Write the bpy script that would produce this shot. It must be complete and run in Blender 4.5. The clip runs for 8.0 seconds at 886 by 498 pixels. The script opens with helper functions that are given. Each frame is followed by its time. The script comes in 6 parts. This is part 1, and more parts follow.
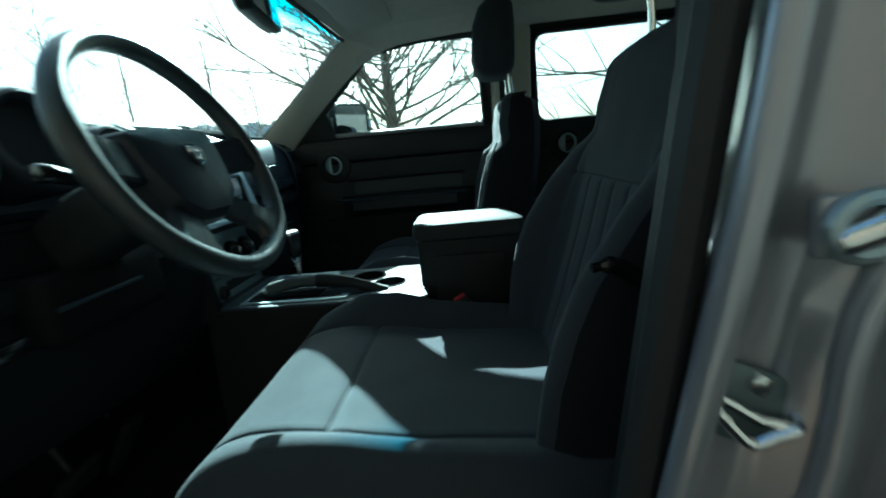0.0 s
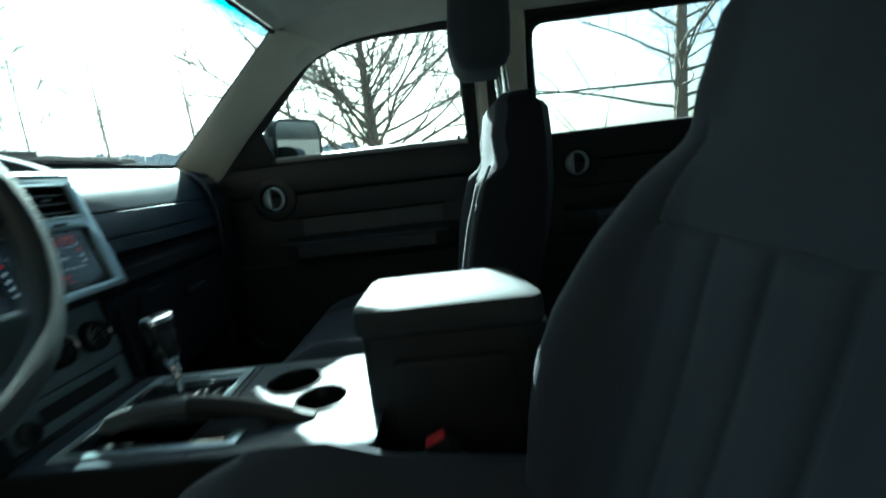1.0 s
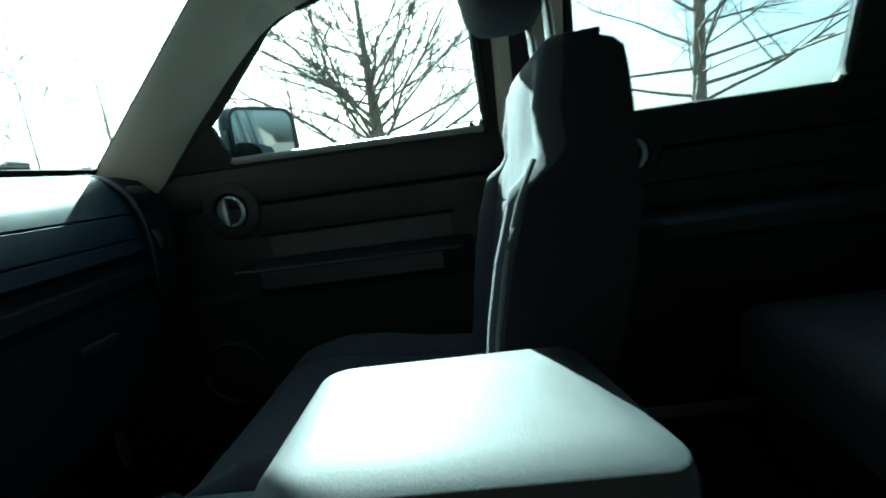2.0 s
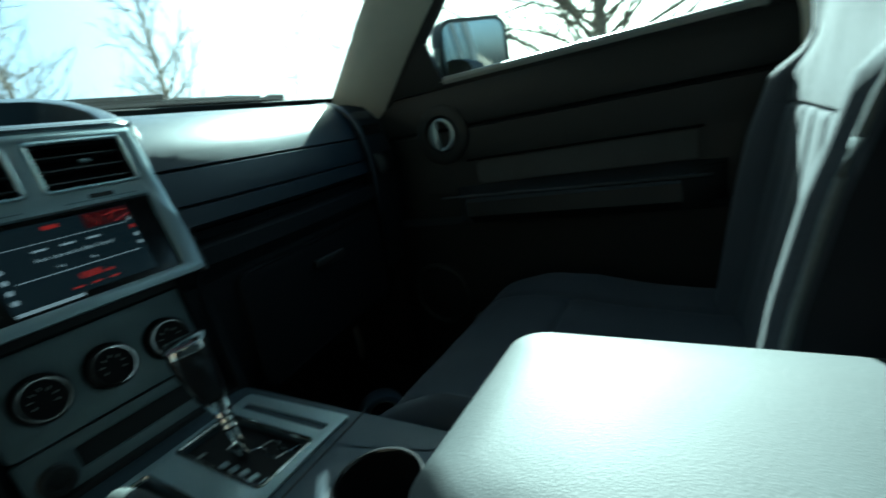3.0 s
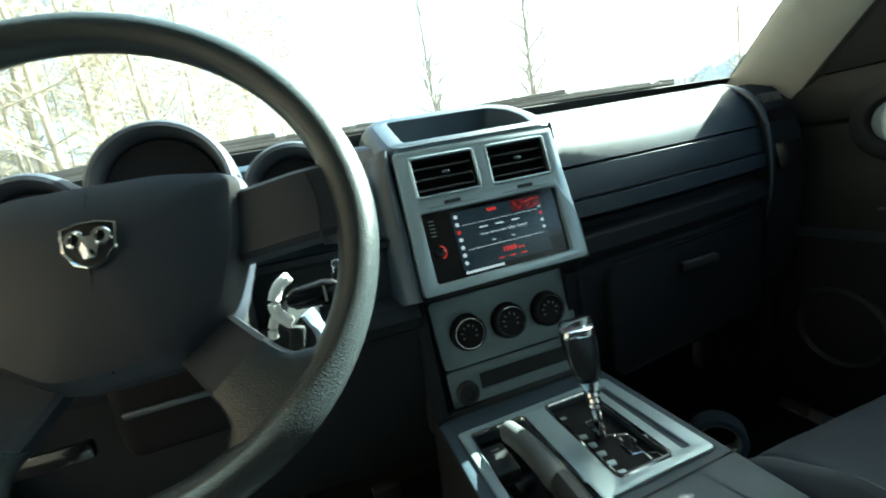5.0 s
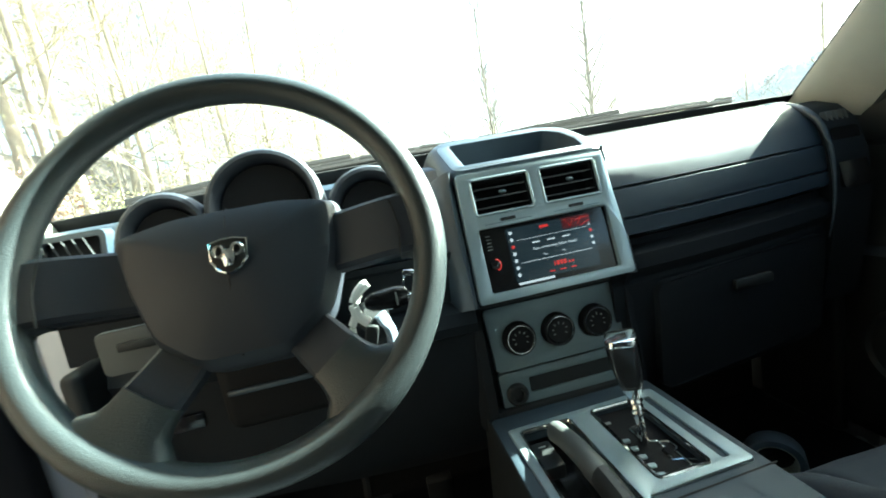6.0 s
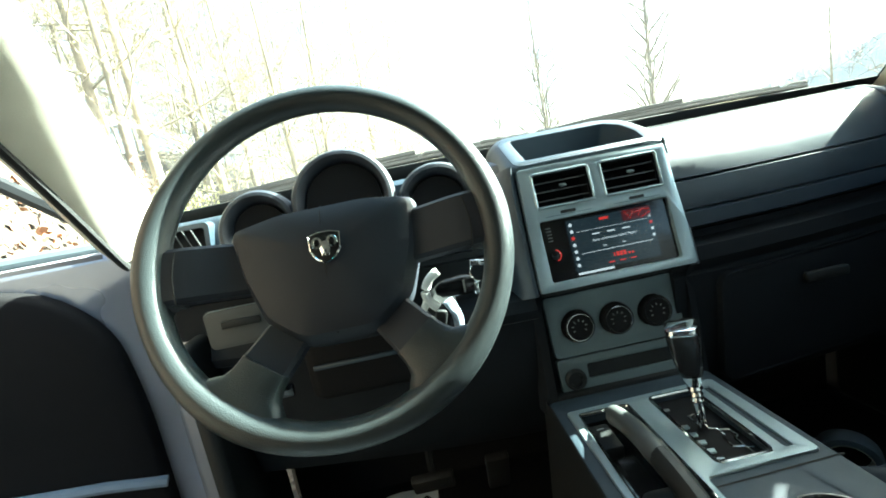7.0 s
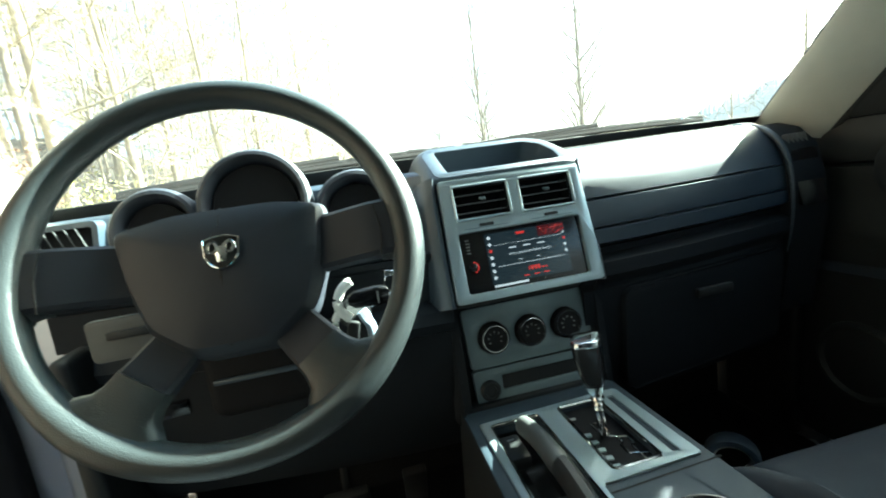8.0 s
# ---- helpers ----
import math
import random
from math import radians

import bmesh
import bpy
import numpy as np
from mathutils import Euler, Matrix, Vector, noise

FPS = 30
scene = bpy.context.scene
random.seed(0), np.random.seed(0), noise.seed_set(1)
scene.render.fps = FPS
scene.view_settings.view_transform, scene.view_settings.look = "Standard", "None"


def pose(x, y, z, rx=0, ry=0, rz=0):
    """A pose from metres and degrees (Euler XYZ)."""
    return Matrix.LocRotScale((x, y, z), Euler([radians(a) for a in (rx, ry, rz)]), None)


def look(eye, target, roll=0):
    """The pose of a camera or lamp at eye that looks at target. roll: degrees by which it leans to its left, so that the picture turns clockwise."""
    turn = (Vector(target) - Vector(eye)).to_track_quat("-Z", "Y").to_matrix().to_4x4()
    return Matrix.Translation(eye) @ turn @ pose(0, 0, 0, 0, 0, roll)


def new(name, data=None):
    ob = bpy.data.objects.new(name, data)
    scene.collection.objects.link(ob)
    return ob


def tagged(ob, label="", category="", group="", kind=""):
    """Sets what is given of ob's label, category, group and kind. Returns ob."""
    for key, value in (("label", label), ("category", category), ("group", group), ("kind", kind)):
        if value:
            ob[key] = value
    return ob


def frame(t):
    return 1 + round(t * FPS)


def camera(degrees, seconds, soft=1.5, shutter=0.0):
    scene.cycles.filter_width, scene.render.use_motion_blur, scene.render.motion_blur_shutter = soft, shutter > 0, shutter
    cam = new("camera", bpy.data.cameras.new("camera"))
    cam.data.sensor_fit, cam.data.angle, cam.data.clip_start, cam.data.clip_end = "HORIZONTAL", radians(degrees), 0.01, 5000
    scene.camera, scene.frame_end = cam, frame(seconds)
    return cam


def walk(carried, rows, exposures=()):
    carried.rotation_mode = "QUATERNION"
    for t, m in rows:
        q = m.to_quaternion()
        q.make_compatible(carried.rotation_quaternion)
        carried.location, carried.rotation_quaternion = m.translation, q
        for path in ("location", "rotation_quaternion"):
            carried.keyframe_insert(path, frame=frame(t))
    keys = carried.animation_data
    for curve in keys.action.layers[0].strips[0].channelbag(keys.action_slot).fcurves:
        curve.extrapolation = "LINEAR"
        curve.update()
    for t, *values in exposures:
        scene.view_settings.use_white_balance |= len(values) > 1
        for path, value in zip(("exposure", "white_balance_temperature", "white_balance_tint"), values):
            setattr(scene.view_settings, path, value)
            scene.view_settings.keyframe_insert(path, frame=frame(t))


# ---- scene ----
cam = camera(91.4, 8.0, soft=1.8, shutter=0.5)
PATH = [
    (0, (-1.017, -0.617, 1.106), (0.925, -0.461, 0.652), -5.5),
    (0.5, (-0.805, -0.628, 1.084), (1.132, -0.555, 0.591), -5.6),
    (1, (-0.599, -0.629, 1.111), (1.365, -0.54, 0.745), -6.7),
    (1.2, (-0.518, -0.623, 1.121), (1.455, -0.586, 0.798), -7.2),
    (2.3, (-0.215, -0.618, 1.102), (1.717, -0.336, 0.667), -9.4),
    (2.5, (-0.188, -0.611, 1.097), (1.688, -0.096, 0.634), -9.3),
    (3, (-0.171, -0.593, 1.09), (1.448, 0.457, 0.562), -11.3),
    (3.5, (-0.17, -0.569, 1.095), (1.141, 0.844, 0.561), -10.4),
    (4, (-0.184, -0.565, 1.113), (0.799, 1.114, 0.65), -11.7),
    (4.5, (-0.211, -0.562, 1.127), (0.497, 1.262, 0.715), -11.2),
    (5, (-0.231, -0.559, 1.144), (0.295, 1.332, 0.756), -10.5),
    (6.5, (-0.264, -0.65, 1.173), (-0.079, 1.319, 0.875), -10.7),
    (7, (-0.276, -0.657, 1.179), (-0.203, 1.315, 0.855), -11.2),
    (7.5, (-0.263, -0.656, 1.181), (-0.047, 1.311, 0.89), -9.7),
    (8, (-0.248, -0.653, 1.174), (0.117, 1.286, 0.845), -8.1),
]
walk(cam, [(t, look(eye, target, roll)) for t, eye, target, roll in PATH],
     exposures=[(0.0, 2.6, 4750, -27), (1.2, 2.9, 5050, -22), (2.5, 2.95, 4850, -30), (3.5, 2.75, 5300, -26), (4.0, 3.25, 5700, -13), (4.5, 3.85, 5800, -15), (5.0, 4.3, 5850, -17), (6.4, 4.55, 6050, -13), (8.0, 4.45, 6050, -13)])


# ---- world ----
SUN_AZ, SUN_EL = radians(74.0), radians(33.2)      # azimuth to the right of straight ahead, height
SUN_DIR = Vector((math.sin(SUN_AZ) * math.cos(SUN_EL), math.cos(SUN_AZ) * math.cos(SUN_EL), math.sin(SUN_EL)))
world = bpy.data.worlds.new("sky_world")
world.use_nodes = True
scene.world = world
wn = world.node_tree
sky = wn.nodes.new("ShaderNodeTexSky")
sky.sky_type = "NISHITA"
sky.sun_disc = False
sky.sun_elevation, sky.sun_rotation = SUN_EL, SUN_AZ
sky.air_density, sky.dust_density, sky.ozone_density = 0.7, 4.6, 1.0
wn.nodes["Background"].inputs["Strength"].default_value = 0.042
wn.links.new(sky.outputs["Color"], wn.nodes["Background"].inputs["Color"])
sun_data = bpy.data.lights.new("sun", "SUN")
sun_data.energy, sun_data.angle, sun_data.color = 5.0, radians(0.55), (1.0, 0.95, 0.87)
sun = new("sun", sun_data)
sun.rotation_euler = SUN_DIR.to_track_quat("Z", "Y").to_euler()
sun.location = (0, 0, 30)


# ---- materials ----
def mat(name, color, rough=0.6, metal=0.0, var=0.12, scale=30.0, bump=0.0, bscale=400.0, kind="noise", spec=0.5, coat=0.0,
        rvar=0.1, dist=0.001, color2=None, patch=4.0, sheen=0.0):
    """A surface with colour variation at two scales, roughness variation and a fine relief."""
    m = bpy.data.materials.new(name)
    m.use_nodes = True
    t = m.node_tree
    n, l = t.nodes, t.links
    b = n["Principled BSDF"]
    co = n.new("ShaderNodeTexCoord")
    fine = n.new("ShaderNodeTexNoise")
    fine.inputs["Scale"].default_value, fine.inputs["Detail"].default_value = scale, 6
    l.new(co.outputs["Object"], fine.inputs["Vector"])
    broad = n.new("ShaderNodeTexNoise")
    broad.inputs["Scale"].default_value, broad.inputs["Detail"].default_value = patch, 3
    l.new(co.outputs["Object"], broad.inputs["Vector"])
    add = n.new("ShaderNodeMath")
    add.operation = "ADD"
    l.new(fine.outputs["Fac"], add.inputs[0])
    l.new(broad.outputs["Fac"], add.inputs[1])
    ramp = n.new("ShaderNodeMapRange")
    ramp.inputs["From Min"].default_value, ramp.inputs["From Max"].default_value = 0.6, 1.4
    l.new(add.outputs[0], ramp.inputs["Value"])
    mix = n.new("ShaderNodeMix")
    mix.data_type = "RGBA"
    c2 = color2 or tuple(c * (1 + var) for c in color)
    mix.inputs[6].default_value = (*[c * (1 - var) for c in color], 1)
    mix.inputs[7].default_value = (*c2, 1)
    l.new(ramp.outputs["Result"], mix.inputs[0])
    l.new(mix.outputs[2], b.inputs["Base Color"])
    rr = n.new("ShaderNodeMapRange")
    rr.inputs["To Min"].default_value, rr.inputs["To Max"].default_value = max(0.02, rough - rvar), min(1.0, rough + rvar)
    l.new(broad.outputs["Fac"], rr.inputs["Value"])
    l.new(rr.outputs["Result"], b.inputs["Roughness"])
    b.inputs["Metallic"].default_value = metal
    b.inputs["Specular IOR Level"].default_value = spec
    b.inputs["Coat Weight"].default_value = coat
    b.inputs["Coat Roughness"].default_value = 0.06
    b.inputs["Sheen Weight"].default_value, b.inputs["Sheen Roughness"].default_value = sheen, 0.45
    if bump:
        if kind == "grain":
            tex = n.new("ShaderNodeTexVoronoi")
            tex.inputs["Scale"].default_value = bscale
            out = tex.outputs["Distance"]
        elif kind == "weave":
            wa, wb = n.new("ShaderNodeTexWave"), n.new("ShaderNodeTexWave")
            for w, d in ((wa, "X"), (wb, "Z")):
                w.bands_direction = d
                w.inputs["Scale"].default_value = bscale
                w.inputs["Distortion"].default_value = 1.2
                l.new(co.outputs["Object"], w.inputs["Vector"])
            mx = n.new("ShaderNodeMath")
            mx.operation = "MULTIPLY"
            l.new(wa.outputs["Fac"], mx.inputs[0])
            l.new(wb.outputs["Fac"], mx.inputs[1])
            tex, out = None, mx.outputs[0]
        else:
            tex = n.new("ShaderNodeTexNoise")
            tex.inputs["Scale"].default_value, tex.inputs["Detail"].default_value = bscale, 5
            out = tex.outputs["Fac"]
        if tex:
            l.new(co.outputs["Object"], tex.inputs["Vector"])
        bp = n.new("ShaderNodeBump")
        bp.inputs["Strength"].default_value, bp.inputs["Distance"].default_value = bump, dist
        l.new(out, bp.inputs["Height"])
        l.new(bp.outputs["Normal"], b.inputs["Normal"])
    return m


def glow(name, color, strength):
    m = bpy.data.materials.new(name)
    m.use_nodes = True
    b = m.node_tree.nodes["Principled BSDF"]
    b.inputs["Base Color"].default_value = (0.01, 0.01, 0.01, 1)
    b.inputs["Roughness"].default_value = 0.15
    b.inputs["Emission Color"].default_value = (*color, 1)
    b.inputs["Emission Strength"].default_value = strength
    return m


def glass_mat(name, tint, band=None, dust=0.0):
    """A thin clear pane with mirror gloss by Fresnel; band: a blue shade band above a height; dust: a thin film that scatters light."""
    m = bpy.data.materials.new(name)
    m.use_nodes = True
    t = m.node_tree
    n, l = t.nodes, t.links
    out = n["Material Output"]
    n.remove(n["Principled BSDF"])
    tr, gl, fr, mx = (n.new("ShaderNode" + k) for k in ("BsdfTransparent", "BsdfGlossy", "LayerWeight", "MixShader"))
    tr.inputs["Color"].default_value = (*tint, 1)
    gl.inputs["Roughness"].default_value = 0.02
    pw, ml = n.new("ShaderNodeMath"), n.new("ShaderNodeMath")
    pw.operation, ml.operation = "POWER", "MULTIPLY_ADD"
    pw.inputs[1].default_value = 4.5
    ml.inputs[1].default_value, ml.inputs[2].default_value = 0.55, 0.03
    l.new(fr.outputs["Facing"], pw.inputs[0])
    l.new(pw.outputs[0], ml.inputs[0])
    if band:
        co, sx, mr, mc = (n.new("ShaderNode" + k) for k in ("NewGeometry", "SeparateXYZ", "MapRange", "Mix"))
        mc.data_type = "RGBA"
        l.new(co.outputs["Position"], sx.inputs[0])
        l.new(sx.outputs["Z"], mr.inputs["Value"])
        mr.inputs["From Min"].default_value, mr.inputs["From Max"].default_value = band
        mc.inputs[6].default_value = (*tint, 1)
        mc.inputs[7].default_value = (0.05, 0.42, 0.62, 1)
        l.new(mr.outputs["Result"], mc.inputs[0])
        l.new(mc.outputs[2], tr.inputs["Color"])
    l.new(ml.outputs[0], mx.inputs[0])
    l.new(tr.outputs[0], mx.inputs[1])
    l.new(gl.outputs[0], mx.inputs[2])
    last = mx
    if dust:
        film, veil, spots, amount = (n.new("ShaderNode" + k) for k in ("BsdfTranslucent", "MixShader", "TexNoise", "MapRange"))
        film.inputs["Color"].default_value = (0.9, 0.9, 0.88, 1)
        spots.inputs["Scale"].default_value, spots.inputs["Detail"].default_value = 5.0, 6
        amount.inputs["To Min"].default_value, amount.inputs["To Max"].default_value = dust * 0.5, dust * 1.5
        l.new(spots.outputs["Fac"], amount.inputs["Value"])
        l.new(amount.outputs["Result"], veil.inputs[0])
        l.new(mx.outputs[0], veil.inputs[1])
        l.new(film.outputs[0], veil.inputs[2])
        last = veil
    l.new(last.outputs[0], out.inputs["Surface"])
    return m


M_DASH = mat("dash_plastic", (0.017, 0.028, 0.042), 0.40, spec=0.62, bump=0.25, bscale=900, kind="grain", var=0.10, dist=0.0006)
M_CONSOLE = mat("console_plastic", (0.023, 0.035, 0.048), 0.54, spec=0.36, bump=0.25, bscale=900, kind="grain", dist=0.0006)
M_DEEP = mat("matt_black", (0.006, 0.006, 0.007), 0.8, spec=0.15)
M_BLACK = mat("black_plastic", (0.0085, 0.010, 0.011), 0.56, spec=0.35, bump=0.2, bscale=700, kind="grain", dist=0.0005)
# Darker plastic for low parts; on the dash its colour carries the shade.
M_KNEE = mat("dark_plastic_with_shade", (0.006, 0.008, 0.011), 0.70, spec=0.2, bump=0.2, bscale=700, kind="grain", dist=0.0005)
M_GLOSS = mat("gloss_black", (0.008, 0.008, 0.009), 0.12, rvar=0.04, var=0.05)
M_WHEEL = mat("wheel_urethane", (0.029, 0.035, 0.038), 0.33, bump=0.65, bscale=850, kind="grain", dist=0.0004, rvar=0.08)
M_WHEEL2 = mat("wheel_plastic", (0.015, 0.019, 0.029), 0.55, bump=0.2, bscale=800, kind="grain", dist=0.0005)
M_SILVER = mat("satin_silver", (0.34, 0.41, 0.44), 0.32, metal=0.6, bump=0.04, bscale=500, var=0.05, dist=0.0004)
M_SILVER2 = mat("silver_plastic", (0.125, 0.160, 0.172), 0.42, metal=0.35, bump=0.05, bscale=600, var=0.05, dist=0.0004)
M_GREYSLAT = mat("vent_slat_plastic", (0.07, 0.072, 0.075), 0.35)
M_CHROME = mat("chrome", (0.78, 0.79, 0.80), 0.10, metal=1.0, var=0.03, rvar=0.05)
M_FABRIC = mat("seat_cloth", (0.036, 0.041, 0.049), 0.90, bump=0.55, bscale=1000, var=0.18, scale=420, dist=0.0009, spec=0.2, patch=9, sheen=0.06)
# Pale cloth that stands in for the sun along a seat bolster's edge.
M_FABRIC2 = mat("sunlit_edge_cloth", (0.11, 0.12, 0.125), 0.92, bump=0.6, bscale=900, var=0.2, scale=380, dist=0.001, spec=0.2, patch=9)
M_SEATSIDE = mat("seat_side_cloth", (0.012, 0.013, 0.017), 0.9, bump=0.4, bscale=900, spec=0.15, dist=0.0008)
M_VINYL = mat("armrest_vinyl", (0.022, 0.026, 0.028), 0.60, spec=0.24, bump=0.22, bscale=900, kind="grain", var=0.16, scale=60, dist=0.0005)
M_LINER = mat("headliner_cloth", (0.60, 0.58, 0.52), 0.95, bump=0.3, bscale=900, var=0.06, spec=0.15, dist=0.0006)
M_PILLAR = mat("pillar_plastic", (0.64, 0.61, 0.52), 0.62, bump=0.2, bscale=800, kind="grain", var=0.05, dist=0.0005)
M_RUBBER = mat("rubber_seal", (0.012, 0.012, 0.013), 0.7, bump=0.2, bscale=300)
M_PAINT = mat("body_paint", (0.33, 0.34, 0.38), 0.28, metal=0.5, coat=0.8, var=0.05, rvar=0.05)
M_CARPET = mat("carpet", (0.020, 0.020, 0.021), 0.98, bump=0.9, bscale=500, var=0.3, scale=250, dist=0.004, spec=0.1)
M_TRIMGREY = mat("door_insert_cloth", (0.058, 0.061, 0.061), 0.85, bump=0.4, bscale=350, kind="weave", var=0.15, spec=0.2)
M_BELT = mat("belt_webbing", (0.022, 0.022, 0.024), 0.75, bump=0.6, bscale=500, kind="weave", var=0.15)
M_RED = mat("buckle_red", (0.45, 0.02, 0.03), 0.45)
M_WHITE = mat("white_print", (0.62, 0.63, 0.63), 0.6)
M_LIGHTGREY = mat("light_grey_plastic", (0.22, 0.23, 0.22), 0.5, bump=0.1)
M_BARK = mat("bark", (0.19, 0.165, 0.13), 0.95, bump=1.0, bscale=14, var=0.4, scale=9, dist=0.03, patch=1.5)
M_BARK2 = mat("pale_bark", (0.28, 0.24, 0.175), 0.95, bump=0.8, bscale=16, var=0.35, scale=7, dist=0.02, patch=1.2)
M_TWIG2 = mat("pale_twigs", (0.25, 0.205, 0.135), 0.9, var=0.3, scale=3, patch=0.7)
M_TWIG = mat("twigs", (0.14, 0.115, 0.09), 0.95, var=0.3, scale=3, patch=0.7)
M_GROUND = mat("leafy_ground", (0.030, 0.028, 0.022), 0.98, bump=1.0, bscale=18, var=0.35, scale=6, dist=0.05, patch=0.25, color2=(0.050, 0.037, 0.026))
M_GRASS = mat("dry_grass", (0.16, 0.14, 0.06), 0.95, var=0.4, scale=2, patch=0.3)
# Dark leaves of the unseen belt that keeps sky light off the cabin.
M_SKYBLOCK = mat("sky_block_leaves", (0.018, 0.032, 0.014), 0.6, var=0.4, scale=2, patch=0.5)
M_TAG = mat("grey_tag", (0.030, 0.033, 0.032), 0.5)
M_LEAF = mat("spring_leaves", (0.30, 0.30, 0.10), 0.7, var=0.5, scale=1.5, patch=0.4)
M_DRYLEAF = mat("dry_leaves", (0.24, 0.13, 0.075), 0.8, var=0.5, scale=1.5, patch=0.4)
# Far hill: distance haze is put into its pale colour and a weak glow.
M_HILL = mat("far_wood_haze_glow", (0.36, 0.37, 0.35), 1.0, var=0.3, scale=0.4, patch=0.05)
M_HILL.node_tree.nodes["Principled BSDF"].inputs["Emission Color"].default_value = (0.80, 0.88, 0.92, 1)     # weak glow that stands in for haze
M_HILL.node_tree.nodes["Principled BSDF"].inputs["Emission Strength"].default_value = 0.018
M_WSGLASS = glass_mat("windshield_glass", (0.93, 0.98, 0.97), (1.452, 1.494), 0.012)
M_GLASS = glass_mat("side_glass", (0.90, 0.95, 0.94), None, 0.0015)
M_MIRROR = mat("mirror_silver", (0.85, 0.86, 0.88), 0.03, metal=1.0, var=0.0, rvar=0.01)
M_SCREENRED = glow("dim_red_display", (0.5, 0.03, 0.05), 0.005)
M_PANELGREY = mat("grey_panel_plastic", (0.052, 0.056, 0.056), 0.5, bump=0.15, bscale=700, kind="grain", dist=0.0005)
M_GUNMETAL = mat("gunmetal_grip", (0.022, 0.023, 0.026), 0.2, metal=0.3, rvar=0.05)
M_SCREEN = glow("lit_screen", (0.07, 0.12, 0.17), 0.008)
M_LCDRED = glow("red_display", (1.0, 0.05, 0.05), 0.027)
M_LCDWHITE = glow("white_display", (0.75, 0.8, 0.9), 0.036)
M_PAPER = mat("paper", (0.7, 0.7, 0.68), 0.8, var=0.04)
M_FOOTBLUE = mat("blue_grey_plastic", (0.16, 0.2, 0.26), 0.5)


# ---- mesh helpers ----
def finish(bm, angle=36):
    bmesh.ops.recalc_face_normals(bm, faces=bm.faces)
    lim = radians(angle)
    for f in bm.faces:
        f.smooth = True
    for e in bm.edges:
        if len(e.link_faces) == 2 and e.calc_face_angle(0) > lim:
            e.smooth = False
    return bm


def mesh_of(name, bm, material, angle=36):
    finish(bm, angle)
    me = bpy.data.meshes.new(name)
    bm.to_mesh(me)
    bm.free()
    for m in (material if isinstance(material, (list, tuple)) else [material]):
        me.materials.append(m)
    return me


def thing(name, at, label, category, group="", kind=""):
    """An empty at the base of a thing, whose parts are its children."""
    ob = new(name)
    ob.location = at
    ob.empty_display_size = 0.05
    return tagged(ob, label, category, group, kind)


def part(name, bm, material, parent, label="", angle=36):
    """One mesh object, laid out in world places, under a thing or a part."""
    ob = new(name, mesh_of(name, bm, material, angle))
    ob.parent = parent
    if parent.type == "EMPTY":
        ob.matrix_parent_inverse = Matrix.Translation(-Vector(parent.location))
    return tagged(ob, label)


def solid(name, bm, material, label, category, group="", kind="", angle=36):
    return tagged(new(name, mesh_of(name, bm, material, angle)), label, category, group, kind)


def box(c, s, bev=0.004, seg=2, m=None):
    bm = bmesh.new()
    bmesh.ops.create_cube(bm, size=1)
    for v in bm.verts:
        v.co = Vector((v.co.x * s[0], v.co.y * s[1], v.co.z * s[2]))
    if bev:
        bmesh.ops.bevel(bm, geom=bm.edges[:], offset=min(bev, min(s) * 0.45), segments=seg, profile=0.5, affect="EDGES")
    mm = Matrix.Translation(c) @ (m or Matrix())
    bmesh.ops.transform(bm, matrix=mm, verts=bm.verts[:])
    return bm


def join(*bms):
    out = bmesh.new()
    for b in bms:
        me = bpy.data.meshes.new("tmp")
        b.to_mesh(me)
        b.free()
        out.from_mesh(me)
        bpy.data.meshes.remove(me)
    return out


def loft(rings, cap=True, closed=True):
    bm = bmesh.new()
    vs = [[bm.verts.new(p) for p in r] for r in rings]
    k = len(rings[0])
    for a, b in zip(vs, vs[1:]):
        for i in range(k if closed else k - 1):
            j = (i + 1) % k
            bm.faces.new((a[i], a[j], b[j], b[i]))
    if cap and closed:
        bm.faces.new(vs[0][::-1])
        bm.faces.new(vs[-1])
    return bm


def tube(pts, r, n=8, closed=False, flat=1.0, up=Vector((0, 0, 1))):
    pts = [Vector(p) for p in pts]
    rings = []
    k = len(pts)
    for i, p in enumerate(pts):
        a = pts[(i - 1) % k] if closed or i else p
        b = pts[(i + 1) % k] if closed or i < k - 1 else p
        d = (b - a).normalized()
        u = up if abs(d.dot(up)) < 0.95 else Vector((1, 0, 0))
        s = d.cross(u).normalized()
        w = s.cross(d)
        rad = r[i] if isinstance(r, (list, tuple)) else r
        rings.append([p + (s * math.cos(2 * math.pi * q / n) + w * math.sin(2 * math.pi * q / n) * flat) * rad for q in range(n)])
    if closed:
        rings.append(rings[0])
        bm = loft(rings, cap=False)
        bmesh.ops.remove_doubles(bm, verts=bm.verts[:], dist=1e-6)
        return bm
    return loft(rings)


def smooth_path(pts, n=6):
    """Catmull-Rom through the points."""
    pts = [Vector(p) for p in pts]
    out = []
    for i in range(len(pts) - 1):
        p0, p1, p2, p3 = pts[max(i - 1, 0)], pts[i], pts[i + 1], pts[min(i + 2, len(pts) - 1)]
        for q in range(n):
            t = q / n
            out.append(0.5 * ((2 * p1) + (p2 - p0) * t + (2 * p0 - 5 * p1 + 4 * p2 - p3) * t * t + (3 * p1 - p0 - 3 * p2 + p3) * t ** 3))
    return out + [pts[-1]]


def lathe(profile, m, n=24, cap=True):
    """profile: (radius, height) pairs round the local z."""
    rings = [[m @ Vector((r * math.cos(2 * math.pi * i / n), r * math.sin(2 * math.pi * i / n), h)) for i in range(n)] for r, h in profile]
    return loft(rings, cap=cap)


